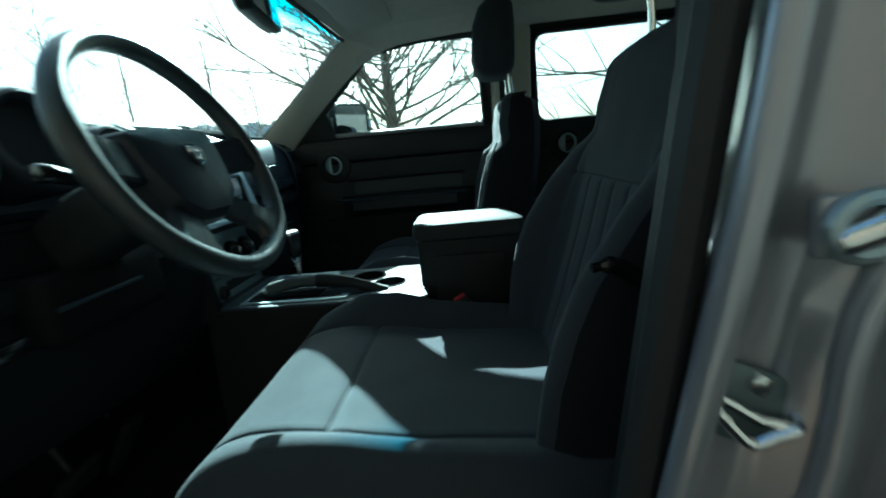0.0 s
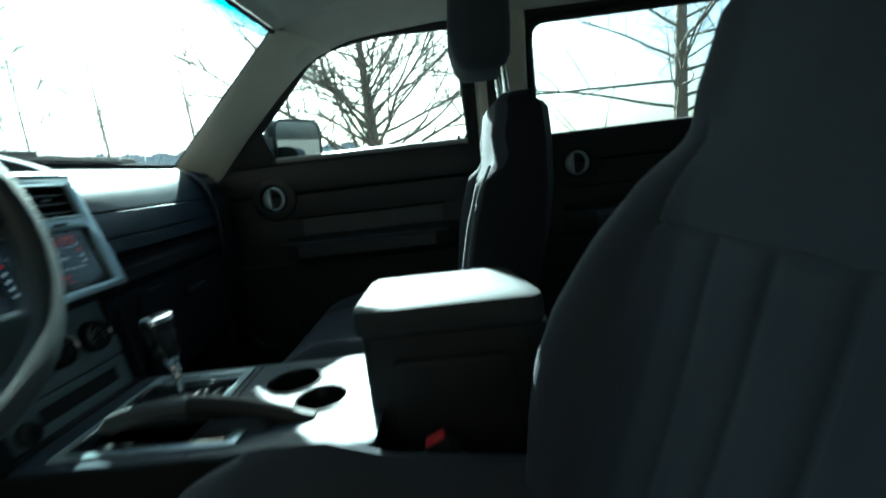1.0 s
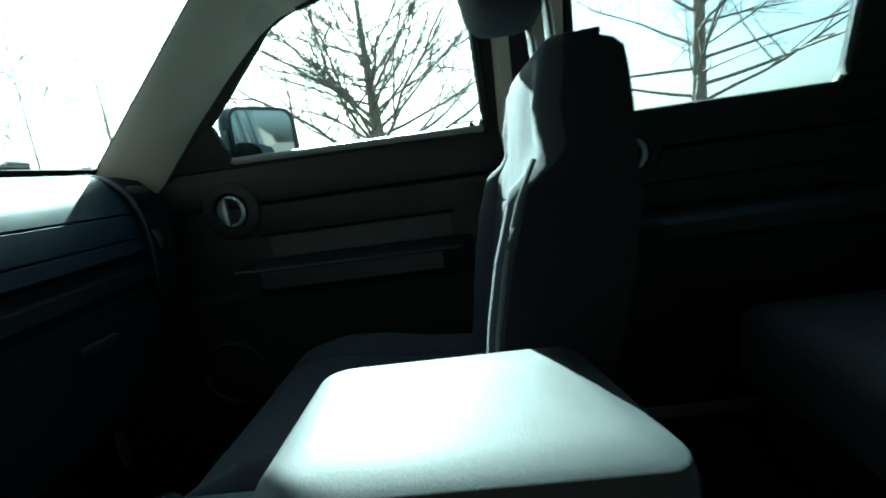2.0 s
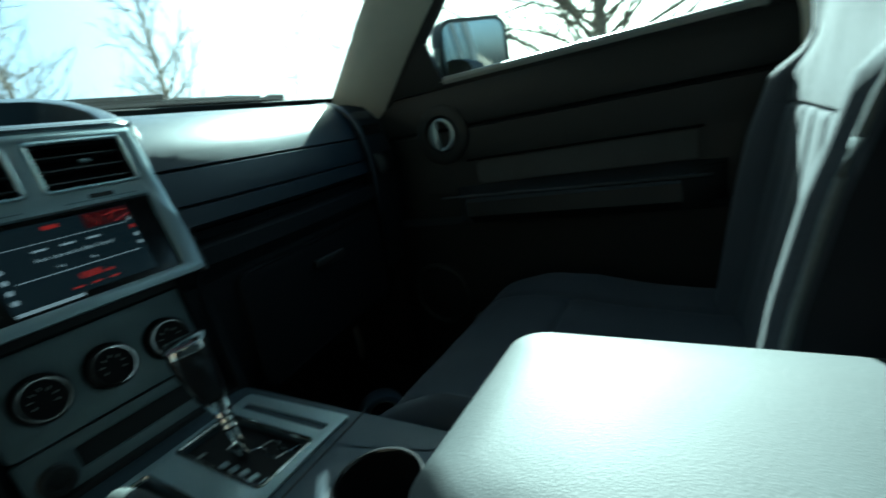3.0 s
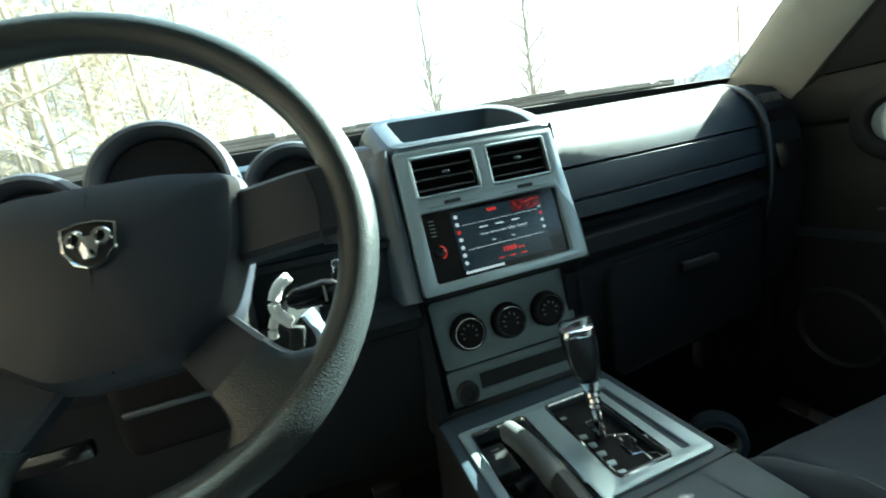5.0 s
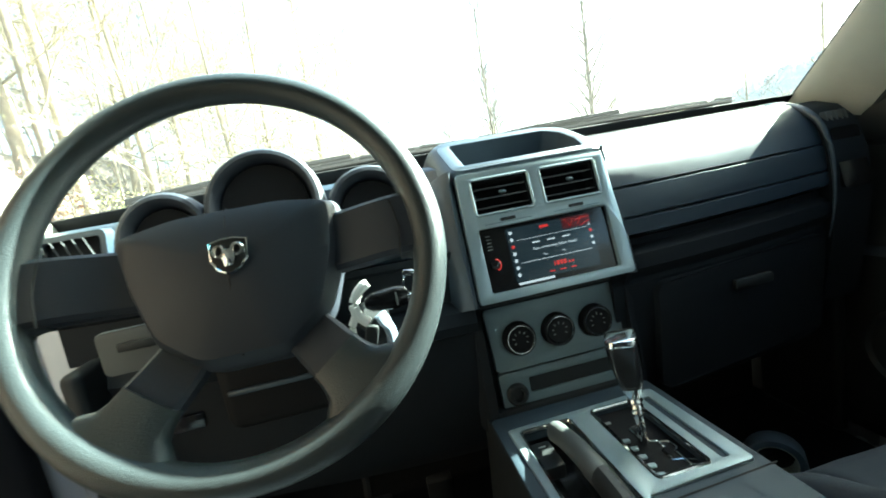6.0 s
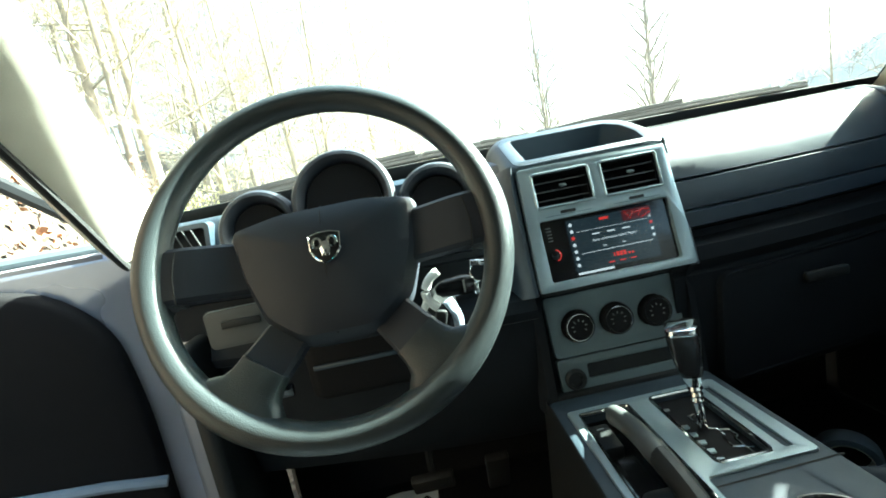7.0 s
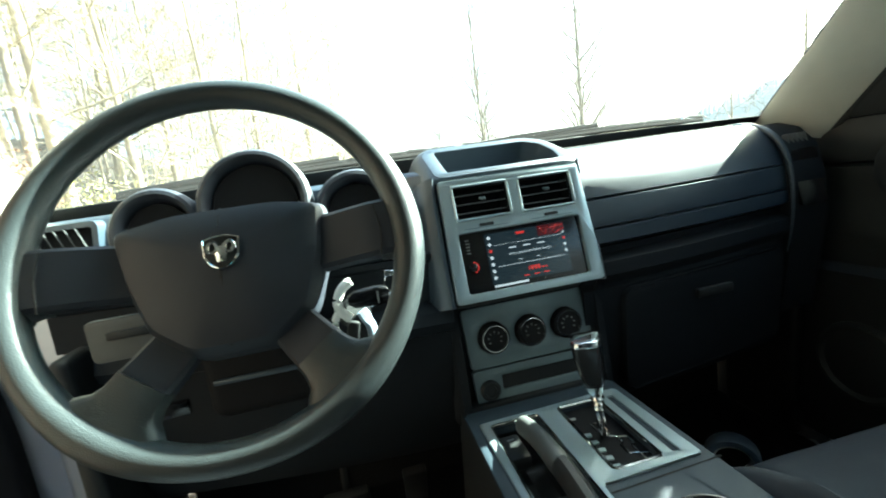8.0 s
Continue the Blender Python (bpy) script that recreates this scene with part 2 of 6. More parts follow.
def rounded(u0, u1, v0, v1, r, n=5):
    """A rectangle's outline with round corners."""
    out = []
    for cu, cv, a0 in ((u1 - r, v1 - r, 0), (u0 + r, v1 - r, 90), (u0 + r, v0 + r, 180), (u1 - r, v0 + r, 270)):
        out += [(cu + r * math.cos(radians(a0 + 90 * i / n)), cv + r * math.sin(radians(a0 + 90 * i / n))) for i in range(n + 1)]
    return out


def circle(cu, cv, r, n=24):
    return [(cu + r * math.cos(2 * math.pi * i / n), cv + r * math.sin(2 * math.pi * i / n)) for i in range(n)]


def soften(poly, r, n=4):
    """Rounds the corners of a polygon."""
    out, k = [], len(poly)
    for i, p in enumerate(poly):
        p, a, b = Vector(p), Vector(poly[i - 1]), Vector(poly[(i + 1) % k])
        q = min(r, (a - p).length * 0.45, (b - p).length * 0.45)
        s, e = p + (a - p).normalized() * q, p + (b - p).normalized() * q
        for j in range(n + 1):
            t = j / n
            out.append(tuple((1 - t) ** 2 * s + 2 * t * (1 - t) * p + t * t * e))
    return out


def plate(outer, holes, put, w0, w1, bev=0.0):
    """A slab with holes: outlines in (u, v), laid into the world by put(u, v, w) between w0 and w1."""
    from mathutils.geometry import tessellate_polygon
    loops = [outer] + list(holes)
    flat = [p for lp in loops for p in lp]
    tris = tessellate_polygon([[Vector((u, v, 0)) for u, v in lp] for lp in loops])
    bm = bmesh.new()
    A = [bm.verts.new(put(u, v, w0)) for u, v in flat]
    B = [bm.verts.new(put(u, v, w1)) for u, v in flat]
    for t in tris:
        try:
            bm.faces.new([A[i] for i in t])
            bm.faces.new([B[i] for i in reversed(t)])
        except ValueError:
            pass
    o = 0
    rims = []
    for lp in loops:
        k = len(lp)
        for i in range(k):
            a, b = o + i, o + (i + 1) % k
            f = bm.faces.new((A[a], A[b], B[b], B[a]))
            rims.append(f)
        o += k
    if bev:
        top = set(B)
        es = [e for f in rims for e in f.edges if e.verts[0] in top and e.verts[1] in top]
        bmesh.ops.bevel(bm, geom=list(set(es)), offset=bev, segments=2, profile=0.5, affect="EDGES")
    return bm


def grid(us, vs, f, wrap=False):
    """An open sheet of points f(u, v)."""
    return loft([[f(u, v) for v in vs] for u in us], cap=False, closed=wrap)


def thicken(bm, d):
    bmesh.ops.recalc_face_normals(bm, faces=bm.faces)
    bmesh.ops.solidify(bm, geom=bm.faces[:], thickness=d)
    return bm


def lerp(a, b, t):
    return a + (b - a) * t


def table(x, rows):
    """Piecewise-linear look-up in rows of (x, value)."""
    if x <= rows[0][0]:
        return rows[0][1]
    for (a, p), (b, q) in zip(rows, rows[1:]):
        if x <= b:
            return p + (q - p) * (x - a) / (b - a)
    return rows[-1][1]


def words(name, body, size, m, material, parent, label=""):
    """Lettering in the built-in font, turned into a thin mesh."""
    cu = bpy.data.curves.new(name, "FONT")
    cu.body, cu.size, cu.align_x, cu.align_y, cu.extrude, cu.resolution_u = body, size, "CENTER", "CENTER", 0.0002, 2
    ob = bpy.data.objects.new(name, cu)
    me = bpy.data.meshes.new_from_object(ob)
    bpy.data.objects.remove(ob)
    me.transform(m)
    me.materials.clear()
    me.materials.append(material)
    o = new(name, me)
    o.parent = parent
    if parent.type == "EMPTY":
        o.matrix_parent_inverse = Matrix.Translation(-Vector(parent.location))
    return tagged(o, label)


# ---- the car's shell ----
def side_x(z):
    """Half width of the cabin's side at a height: upright below the sill, leaning in above it."""
    return 0.745 - 0.22 * max(0.0, z - 1.17)


def side_put(sign):
    return lambda u, v, w: Vector((sign * (side_x(v) + w), u, v))


WIN_F = soften([(0.045, 1.185), (-0.13, 1.335), (-0.275, 1.466), (-0.40, 1.493), (-0.675, 1.489), (-0.69, 1.178)], 0.04)
WIN_R = soften([(-0.885, 1.164), (-0.87, 1.475), (-1.46, 1.475), (-1.46, 1.156)], 0.05)


def shell_side(sign, tag, front_open):
    put = side_put(sign)
    body = thing("wall_" + tag, (sign * 0.76, -0.9, 0.30), "silver car body side with door frames and pillars", "car body", kind="structure")
    # painted outer skin above the sill, with the window openings
    if front_open:
        outer = [(-0.862, 1.15), (-0.862, 1.60), (-2.3, 1.60), (-2.3, 1.15)]
        holes = [WIN_R]
    else:
        outer = [(0.20, 1.15), (-0.33, 1.60), (-2.3, 1.60), (-2.3, 1.15)]
        holes = [WIN_F, WIN_R]
    part("door_frame", plate(outer, holes, put, 0.0, 0.045 if front_open else 0.024), M_BLACK, body, "black door frame round the side windows")
    part("roof_rail", loft([[Vector((sign * x, y, z)) for x, z in ((0.60, 1.52), (0.655, 1.535), (0.70, 1.575), (0.66, 1.62), (0.58, 1.60))]
                            for y in (-0.30, -0.8, -1.5, -2.3)]), M_PAINT, body)
    return body


shell_side(1, "east", False)
shell_side(-1, "west", True)


def window(name, outline, sign, label):
    put = side_put(sign)
    w = thing(name, put(outline[0][0], 1.17, 0), label, "car window", kind="structure")
    pane = part("pane", plate(outline, [], put, 0.018, 0.022), M_GLASS, w, "clear glass pane")
    pane.visible_shadow = False
    part("rubber_seal", tube([put(u, v, -0.002) for u, v in outline], 0.011, 6, closed=True), M_RUBBER, w, "black rubber seal")
    return w


window("window_1", WIN_F, 1, "front passenger side window of clear glass in black rubber")
window("window_2", WIN_R, 1, "rear passenger side window of clear glass in black rubber")
window("window_3", WIN_R, -1, "rear driver side window of clear glass in black rubber")

# windshield: from the cowl up to the header
WS_B, WS_T = (0.227, 1.165), (-0.225, 1.490)      # at the glass's sides


def ws_point(u, t, w=0.0):
    """u across (-1 to 1), t up the glass, w outwards."""
    half = lerp(0.676, 0.530, t) if u > 0 else lerp(0.765, 0.620, t)
    mid = 1 - u * u
    y = lerp(WS_B[0], WS_T[0], t) + mid * (lerp(0.045, 0.035, t) + 0.020 * math.sin(math.pi * t))
    z = lerp(WS_B[1], WS_T[1], t) + mid * (0.024 * t + 0.014 * math.sin(math.pi * t))
    return Vector((half * u, y + w * 0.6, z + w * 0.8))


us = [i / 12 - 1 for i in range(25)]
ts = [i / 10 for i in range(11)]
ws = thing("windshield", (0, 0.2, 1.165), "curved windshield with a blue shade band along its top", "windshield", kind="structure")
part("pane", grid(us, ts, lambda u, t: ws_point(u, t)), M_WSGLASS, ws, "clear glass with a blue band")
part("black_edge", thicken(grid(us, [0.0, 0.05, 0.10, 0.140], lambda u, t: ws_point(u, t, -0.003)), 0.002), M_RUBBER, ws, "black band along the foot of the glass")
for s in (-1, 1):
    part("side_seal", tube([ws_point(s, t) for t in ts], 0.004, 6), M_RUBBER, ws)


# pillars
DOOR_EDGE = [(0.105, 1.130), (0.079, 1.156), (-0.040, 1.266), (-0.158, 1.364), (-0.268, 1.446), (-0.400, 1.480), (-0.630, 1.494), (-0.74, 1.494)]   # the door opening's upper edge: along, height


def edge_x(s, z):
    return s * (side_x(z) + (0.045 if s < 0 else 0.0))


def a_pillar(s):
    """Trim over the front pillar, from the dash's end to the roof: the glass's edge, a rounded face, the door opening's edge."""
    rings = []
    for i in range(15):
        t = i / 14
        e = ws_point(s * 0.99, lerp(0.05, 1.0, t), -0.004)
        y = lerp(0.095, -0.33, t)
        z = table(-y, [(-a, b) for a, b in DOOR_EDGE])
        o = Vector((edge_x(s, z) - s * 0.012, y, z))
        mid = (e + o) / 2
        n = Vector((-s * 0.75, -0.35, 0.1)).normalized()
        rings.append([e, e.lerp(o, 0.06) + n * 0.006, e.lerp(o, 0.22) + n * 0.014, mid + n * 0.019, o.lerp(e, 0.22) + n * 0.013, o.lerp(e, 0.06) + n * 0.005, o,
                      o + Vector((s * 0.03, 0.01, 0.01)), e + Vector((s * 0.03, 0.0, 0.012))])
    return loft(rings)


def roof_side(s):
    """Headliner edge trim over the doors, from the front pillar back along the roof."""
    rings = []
    for y in [-0.225 - 0.08 * i for i in range(27)]:
        z = table(-y, [(-a, b) for a, b in DOOR_EDGE])
        o = Vector((edge_x(s, z) - s * 0.012, y, z + 0.004))
        q = Vector((s * 0.530, y, head_z(0.53, y) - 0.002))
        m = o.lerp(q, 0.45) + Vector((-s * 0.006, 0, -0.010))
        rings.append([o, o.lerp(m, 0.35) + Vector((-s * 0.004, 0, -0.003)), m, q, q + Vector((0, 0, 0.012)), o + Vector((s * 0.02, 0, 0.014))])
    return loft(rings)


def head_z(x, y):
    """Height of the headliner: lowest along the windshield, falling towards the sides."""
    rise = 0.045 * (1 - math.exp(-max(0.0, -0.17 - y) / 0.16))
    return 1.516 + rise - 0.022 * (abs(x) / 0.53) ** 3


for s, tag in ((1, "passenger"), (-1, "driver")):
    p = thing("front_pillar", (s * 0.68, 0.1, 1.18), "beige plastic trim over the front pillar, %s side" % tag, "car pillar", kind="structure")
    part("pillar_trim", a_pillar(s), M_PILLAR, p)
    part("roof_edge_trim", roof_side(s), M_LINER, p, "beige cloth trim over the doors")
    part("weatherstrip", tube(smooth_path([Vector((edge_x(s, z) - s * 0.008, y, z)) for y, z in DOOR_EDGE] + ([] if s < 0 else [Vector((edge_x(s, 1.494) - 0.008, -1.6, 1.494))]), 4),
                              0.007, 8), M_RUBBER, p, "black rubber weatherstrip")

# right middle pillar trim, belt and its guide
bp = thing("middle_pillar", (0.70, -0.79, 0.5), "beige plastic trim over the middle pillar, passenger side", "car pillar", kind="structure")
part("pillar_trim", loft([[Vector((side_x(z) - d, y, z)) for y, d in ((-0.715, 0.005), (-0.725, 0.03), (-0.79, 0.042), (-0.855, 0.03), (-0.865, 0.005))]
                          for z in (1.10, 1.2, 1.3, 1.4, 1.52, 1.56)]), M_PILLAR, bp)
belt_r = thing("seat_belt", (0.66, -0.77, 0.55), "black seat belt hanging on the passenger side pillar", "seat belt")
part("webbing", box((0.655, -0.765, 1.02), (0.003, 0.046, 0.86), 0.001, 1, pose(0, 0, 0, 0, -4, 0)), M_BELT, belt_r)
part("guide", box((0.625, -0.765, 1.43), (0.012, 0.06, 0.05), 0.005), M_BLACK, belt_r, "black plastic belt guide")

# roof and headliner
roof = thing("roof", (0, -1.1, 1.62), "silver painted car roof", "car roof", kind="structure")


ys = [-0.19, -0.225] + [-0.265 - i * 0.17 for i in range(13)]
xs = [i / 8 * 0.535 - 0.535 for i in range(17)]


def head_y(x, y):
    return y - 0.038 * (x / 0.53) ** 2 * max(0.0, 1 + (y + 0.19) / 0.12)


solid("ceiling", thicken(grid(xs, ys, lambda x, y: Vector((x * (1.16 if x < 0 else 1.0), head_y(x, y), head_z(x, y)))), 0.012),
                M_LINER, "pale beige cloth headliner", "headliner", kind="structure")
part("header_seal", tube([ws_point(u, 0.995, -0.004) for u in us], 0.007, 6), M_RUBBER, roof, "black seal along the top of the glass")
part("roof_skin", thicken(grid([x * 1.24 for x in xs], ys, lambda x, y: Vector((x, head_y(x / 1.24, y) + 0.01, head_z(x / 1.24, y) + 0.045))), 0.01), M_PAINT, roof)

# floor, firewall, rear wall
solid("floor", box((0, -0.85, 0.40), (1.5, 2.9, 0.03), 0.01), M_CARPET, "black carpeted car floor", "car floor", kind="structure")
solid("wall_front", box((0, 0.40, 0.76), (1.46, 0.03, 0.74), 0.01), M_CARPET, "black carpeted firewall under the dashboard", "firewall", kind="structure")
solid("side_wall_low", box((0.775, 0.30, 0.78), (0.05, 0.36, 0.80), 0.01), M_CARPET, "dark lower side wall ahead of the passenger door", "side wall", kind="structure")
solid("side_wall_low", box((-0.79, 0.34, 0.78), (0.05, 0.20, 0.80), 0.01), M_CARPET, "dark lower side wall ahead of the driver door", "side wall", kind="structure")
tail = thing("wall_rear", (0, -2.3, 0.40), "tailgate with a wide rear window", "tailgate", kind="structure")
part("tailgate_panel", plate([(-0.72, 0.40), (0.72, 0.40), (0.72, 1.17), (0.60, 1.58), (-0.60, 1.58), (-0.72, 1.17)],
                             [soften([(-0.58, 1.17), (0.58, 1.17), (0.50, 1.47), (-0.50, 1.47)], 0.05)], lambda u, v, w: Vector((u, -2.3 + w, v)), -0.03, 0.03), M_BLACK, tail)
rp = part("pane", plate(soften([(-0.58, 1.17), (0.58, 1.17), (0.50, 1.47), (-0.50, 1.47)], 0.05), [], lambda u, v, w: Vector((u, -2.3 + w, v)), -0.002, 0.002), M_GLASS, tail)
rp.visible_shadow = False

# sills, hood, cowl, outside
solid("door_sill", box((-0.735, -0.32, 0.415), (0.11, 0.95, 0.07), 0.015, 3), M_PAINT, "silver painted door sill under the open driver door", "door sill", kind="structure")
solid("sill_east", box((0.77, -0.9, 0.40), (0.06, 2.2, 0.10), 0.015, 3), M_PAINT, "silver painted sill on the passenger side", "door sill", kind="structure")

hood = thing("hood", (0, 0.7, 1.06), "silver-blue painted hood with a raised middle", "car hood", kind="structure")


def hood_z(x, y):
    crown = 0.03 * (1 - (x / 0.78) ** 2)
    bulge = 0.030 / (1 + math.exp((abs(x) - 0.36) * 60))
    return 1.115 + crown + bulge - 0.10 * ((y - 0.25) / 1.15) ** 2 - 0.06 * max(0, abs(x) - 0.66) / 0.12


part("panel", thicken(grid([i / 20 * 0.78 for i in range(-20, 21)], [0.26 + i * 0.115 for i in range(11)],
                           lambda x, y: Vector((x, y, hood_z(x, y)))), 0.006), M_PAINT, hood)
solid("cowl", loft([[Vector((x, y + 0.06 * (1 - (x / 0.72) ** 2), z)) for y, z in ((0.235, 1.165), (0.255, 1.185), (0.32, 1.170), (0.32, 1.12), (0.235, 1.12))]
                           for x in [i * 0.06 - 0.72 for i in range(25)]]), M_BLACK, "black plastic cowl below the windshield", "car cowl", kind="structure")


def wiper(x0, x1):
    """A wiper arm and blade that rest along the glass's foot."""
    w = thing("windshield_wiper", (x0, 0.25, 1.16), "black windshield wiper parked at the foot of the glass", "wiper", "windshield wipers")
    pts = [ws_point(lerp(x0, x1, i / 10) / 0.70, lerp(0.124, 0.136, math.sin(i / 10 * 2.4)), 0.006) for i in range(11)]
    part("blade", tube(pts, 0.0055, 6), M_DEEP, w)
    part("blade_frame", tube([p + Vector((0, 0.005, 0.007)) for p in pts[1:-1]], 0.0036, 5), M_DEEP, w)
    for i in (1, 3, 5, 7, 9):
        part("bridge", tube([pts[i], pts[i] + Vector((0.020, 0.006, 0.009)), pts[i] + Vector((0.060, 0.005, 0.007))], 0.0036, 5), M_DEEP, w)
    part("arm", tube([ws_point((x0 - 0.08) / 0.70, 0.10, 0.02), ws_point((x0 + 0.05) / 0.70, 0.125, 0.020), pts[5] + Vector((0, 0.010, 0.014))], [0.012, 0.009, 0.006], 7), M_DEEP, w)
    return w


wiper(-0.52, 0.03)
wiper(0.06, 0.56)


# ---- passenger doors ----
DOOR_PROFILE = [(0.746, 1.176), (0.735, 1.173), (0.728, 1.150), (0.726, 1.102), (0.729, 1.090), (0.739, 1.085), (0.729, 1.079), (0.728, 1.030),
                (0.731, 1.012), (0.742, 1.006), (0.742, 0.950), (0.690, 0.944), (0.645, 0.940), (0.632, 0.930), (0.630, 0.900), (0.650, 0.880),
                (0.690, 0.870), (0.715, 0.70), (0.70, 0.52), (0.725, 0.46), (0.755, 0.45), (0.79, 0.50), (0.79, 1.15)]


def door_panel(y0, y1, ledge0, ledge1):
    rings = []
    k = 26
    for i in range(k + 1):
        y = lerp(y0, y1, i / k)
        e = min(1.0, max(0.0, (ledge0 - y) / 0.06)) * min(1.0, max(0.0, (y - ledge1) / 0.06))
        ring = []
        for x, z in DOOR_PROFILE:
            if 0.88 <= z <= 0.945 and x < 0.70:
                x = lerp(0.728, x, e)
            if 0.945 < z < 1.01 and x > 0.735:
                x = lerp(0.729, x, e)
            ring.append(Vector((x, y, z)))
        rings.append(ring)
    return loft(rings)


def door_handle(d, y, z, x):
    """A round cup with a silver pull across it."""
    m = Matrix.Translation((x, y, z)) @ Matrix.Rotation(radians(-90), 4, "Y")
    part("handle_surround", lathe([(0.070, -0.012), (0.068, 0.003), (0.060, 0.008), (0.044, 0.008), (0.038, 0.002), (0.034, -0.012)], m, 32), M_BLACK, d, "round black plastic handle surround")
    angles = [radians(-118 + 236 * i / 26) for i in range(27)]
    ring = [Vector((x - 0.005, y - 0.0310 * math.cos(a), z + 0.0335 * math.sin(a))) for a in angles]
    h = part("handle_ring", tube(ring, [0.0012 + 0.0052 * max(0.0, math.cos(a * 0.72)) for a in angles], 8, up=Vector((1, 0, 0))), M_SILVER, d, "broad silver ring round the handle cup")
    rings = []
    for i in range(15):
        a = radians(-82 + 164 * i / 14)
        o, q = Vector((0, 0.0335 * math.cos(a), 0.0345 * math.sin(a))), Vector((0, 0.006 + 0.002 * math.cos(a), 0.0330 * math.sin(a)))
        rings.append([Vector((x, y, z)) + p + Vector((w, 0, 0)) for p, w in ((o, 0.002), (o, -0.005), (o.lerp(q, 0.35), -0.011), (o.lerp(q, 0.75), -0.012), (q, -0.009), (q, 0.002))])
    part("handle_pull", loft(rings), M_SILVER, h, "half-moon satin silver door pull")
    part("cup", lathe([(0.036, -0.006), (0.028, -0.009), (0.01, -0.010)], m, 24), M_GLOSS, d)


door1 = thing("door_1", (0.745, -0.30, 0.45), "closed passenger door with black trim and a round silver handle", "car door", kind="structure")
part("trim_panel", door_panel(0.15, -0.725, -0.085, -0.62), M_BLACK, door1, "black moulded plastic door trim")
part("insert", plate(rounded(-0.60, -0.14, 0.953, 1.003, 0.012), [], lambda u, v, w: Vector((0.7425 - w, u, v)), 0.0, 0.005), M_TRIMGREY, door1, "grey cloth insert strip")
part("armrest_edge", tube([(0.628, -0.10, 0.944), (0.628, -0.30, 0.942), (0.629, -0.60, 0.940)], 0.004, 6), M_BLACK, door1)
# Light grey tube added to stand in for the sunlit edge of the sill.
part("sill_strip", tube([Vector((0.736, -0.09, 1.189)), Vector((0.736, -0.35, 1.187)), Vector((0.736, -0.68, 1.184))], 0.0095, 8), M_LIGHTGREY, door1, "light grey strip added for the sunlit edge of the window sill")
part("lock_button", lathe([(0.006, 0.0), (0.006, 0.02), (0.004, 0.026), (0.001, 0.027)], Matrix.Translation((0.735, -0.655, 1.174)), 10), M_BLACK, door1, "small black lock button")
door_handle(door1, -0.070, 1.076, 0.727)
part("speaker_grille", lathe([(0.088, 0), (0.086, 0.010), (0.078, 0.013), (0.070, 0.006), (0.03, 0.008), (0.0, 0.009)],
                             Matrix.Translation((0.712, 0.0, 0.68)) @ Matrix.Rotation(radians(-90), 4, "Y"), 28), M_BLACK, door1, "round black speaker grille")
part("map_pocket", box((0.672, -0.36, 0.58), (0.05, 0.52, 0.14), 0.02, 3), M_BLACK, door1)
part("mirror_sail", plate(soften([(0.11, 1.175), (-0.10, 1.178), (-0.075, 1.275), (0.045, 1.19)], 0.01), [], side_put(1), -0.014, -0.001), M_BLACK, door1, "black triangular mirror base trim")

door2 = thing("door_2", (0.745, -1.2, 0.45), "closed rear passenger door with black trim and a round silver handle", "car door", kind="structure")
part("trim_panel", door_panel(-0.80, -1.75, -0.95, -1.6), M_BLACK, door2)
door_handle(door2, -0.995, 1.080, 0.727)
part("sill_strip", tube([Vector((0.748, -0.86, 1.163)), Vector((0.748, -1.5, 1.155))], 0.008, 6), M_RUBBER, door2)
solid("rear_quarter_panel", box((0.735, -2.02, 0.80), (0.05, 0.55, 0.75), 0.02), M_BLACK, "black rear quarter trim panel", "trim panel", kind="structure")
solid("rear_door_west", loft([[Vector((-x, y, z)) for x, z in DOOR_PROFILE] for y in (-0.86, -1.2, -1.75, -2.28)]), [M_BLACK], "closed rear driver side door with black trim", "car door", kind="structure")


# ---- side mirror ----
def side_mirror():
    m = thing("side_mirror", (0.79, -0.11, 1.17), "silver side mirror with a tall glass, passenger side", "side mirror")
    c = Vector((0.860, -0.098, 1.236))
    yaw = Matrix.Translation(c) @ Matrix.Rotation(radians(-34), 4, "Z") @ Matrix.Rotation(radians(3.5), 4, "X")

    def ring(sc, w):
        return [yaw @ Vector((u * sc, w, v * sc)) for u, v in rounded(-0.091, 0.091, -0.085, 0.085, 0.032, 4)]
    part("housing", loft([ring(1.0, -0.045), ring(1.03, -0.030), ring(1.0, -0.008), ring(0.88, 0.014), ring(0.6, 0.028), ring(0.2, 0.032)]), M_BLACK, m, "dark mirror housing")
    part("bezel", plate(rounded(-0.091, 0.091, -0.085, 0.085, 0.032, 4), [rounded(-0.083, 0.083, -0.077, 0.077, 0.026, 4)],
                        lambda u, v, w: yaw @ Vector((u, -0.046 - w, v)), 0.0, 0.008), M_BLACK, m)
    part("mirror_glass", plate(rounded(-0.083, 0.083, -0.077, 0.077, 0.026, 4), [], lambda u, v, w: yaw @ Vector((u, -0.049 - w, v)), 0.0, 0.002), M_MIRROR, m, "mirror glass")
    part("edge_strip", tube([yaw @ Vector((-0.092, -0.040, v)) for v in (-0.05, 0.0, 0.03)], 0.006, 7), M_LIGHTGREY, m, "pale strip on the mirror's edge")
    part("arm", loft([[Vector((x, -0.11 + 0.045 * math.cos(a), 1.205 + 0.028 * math.sin(a))) for a in [2 * math.pi * i / 12 for i in range(12)]] for x in (0.765, 0.80, 0.84)]), M_BLACK, m)
    return m


side_mirror()


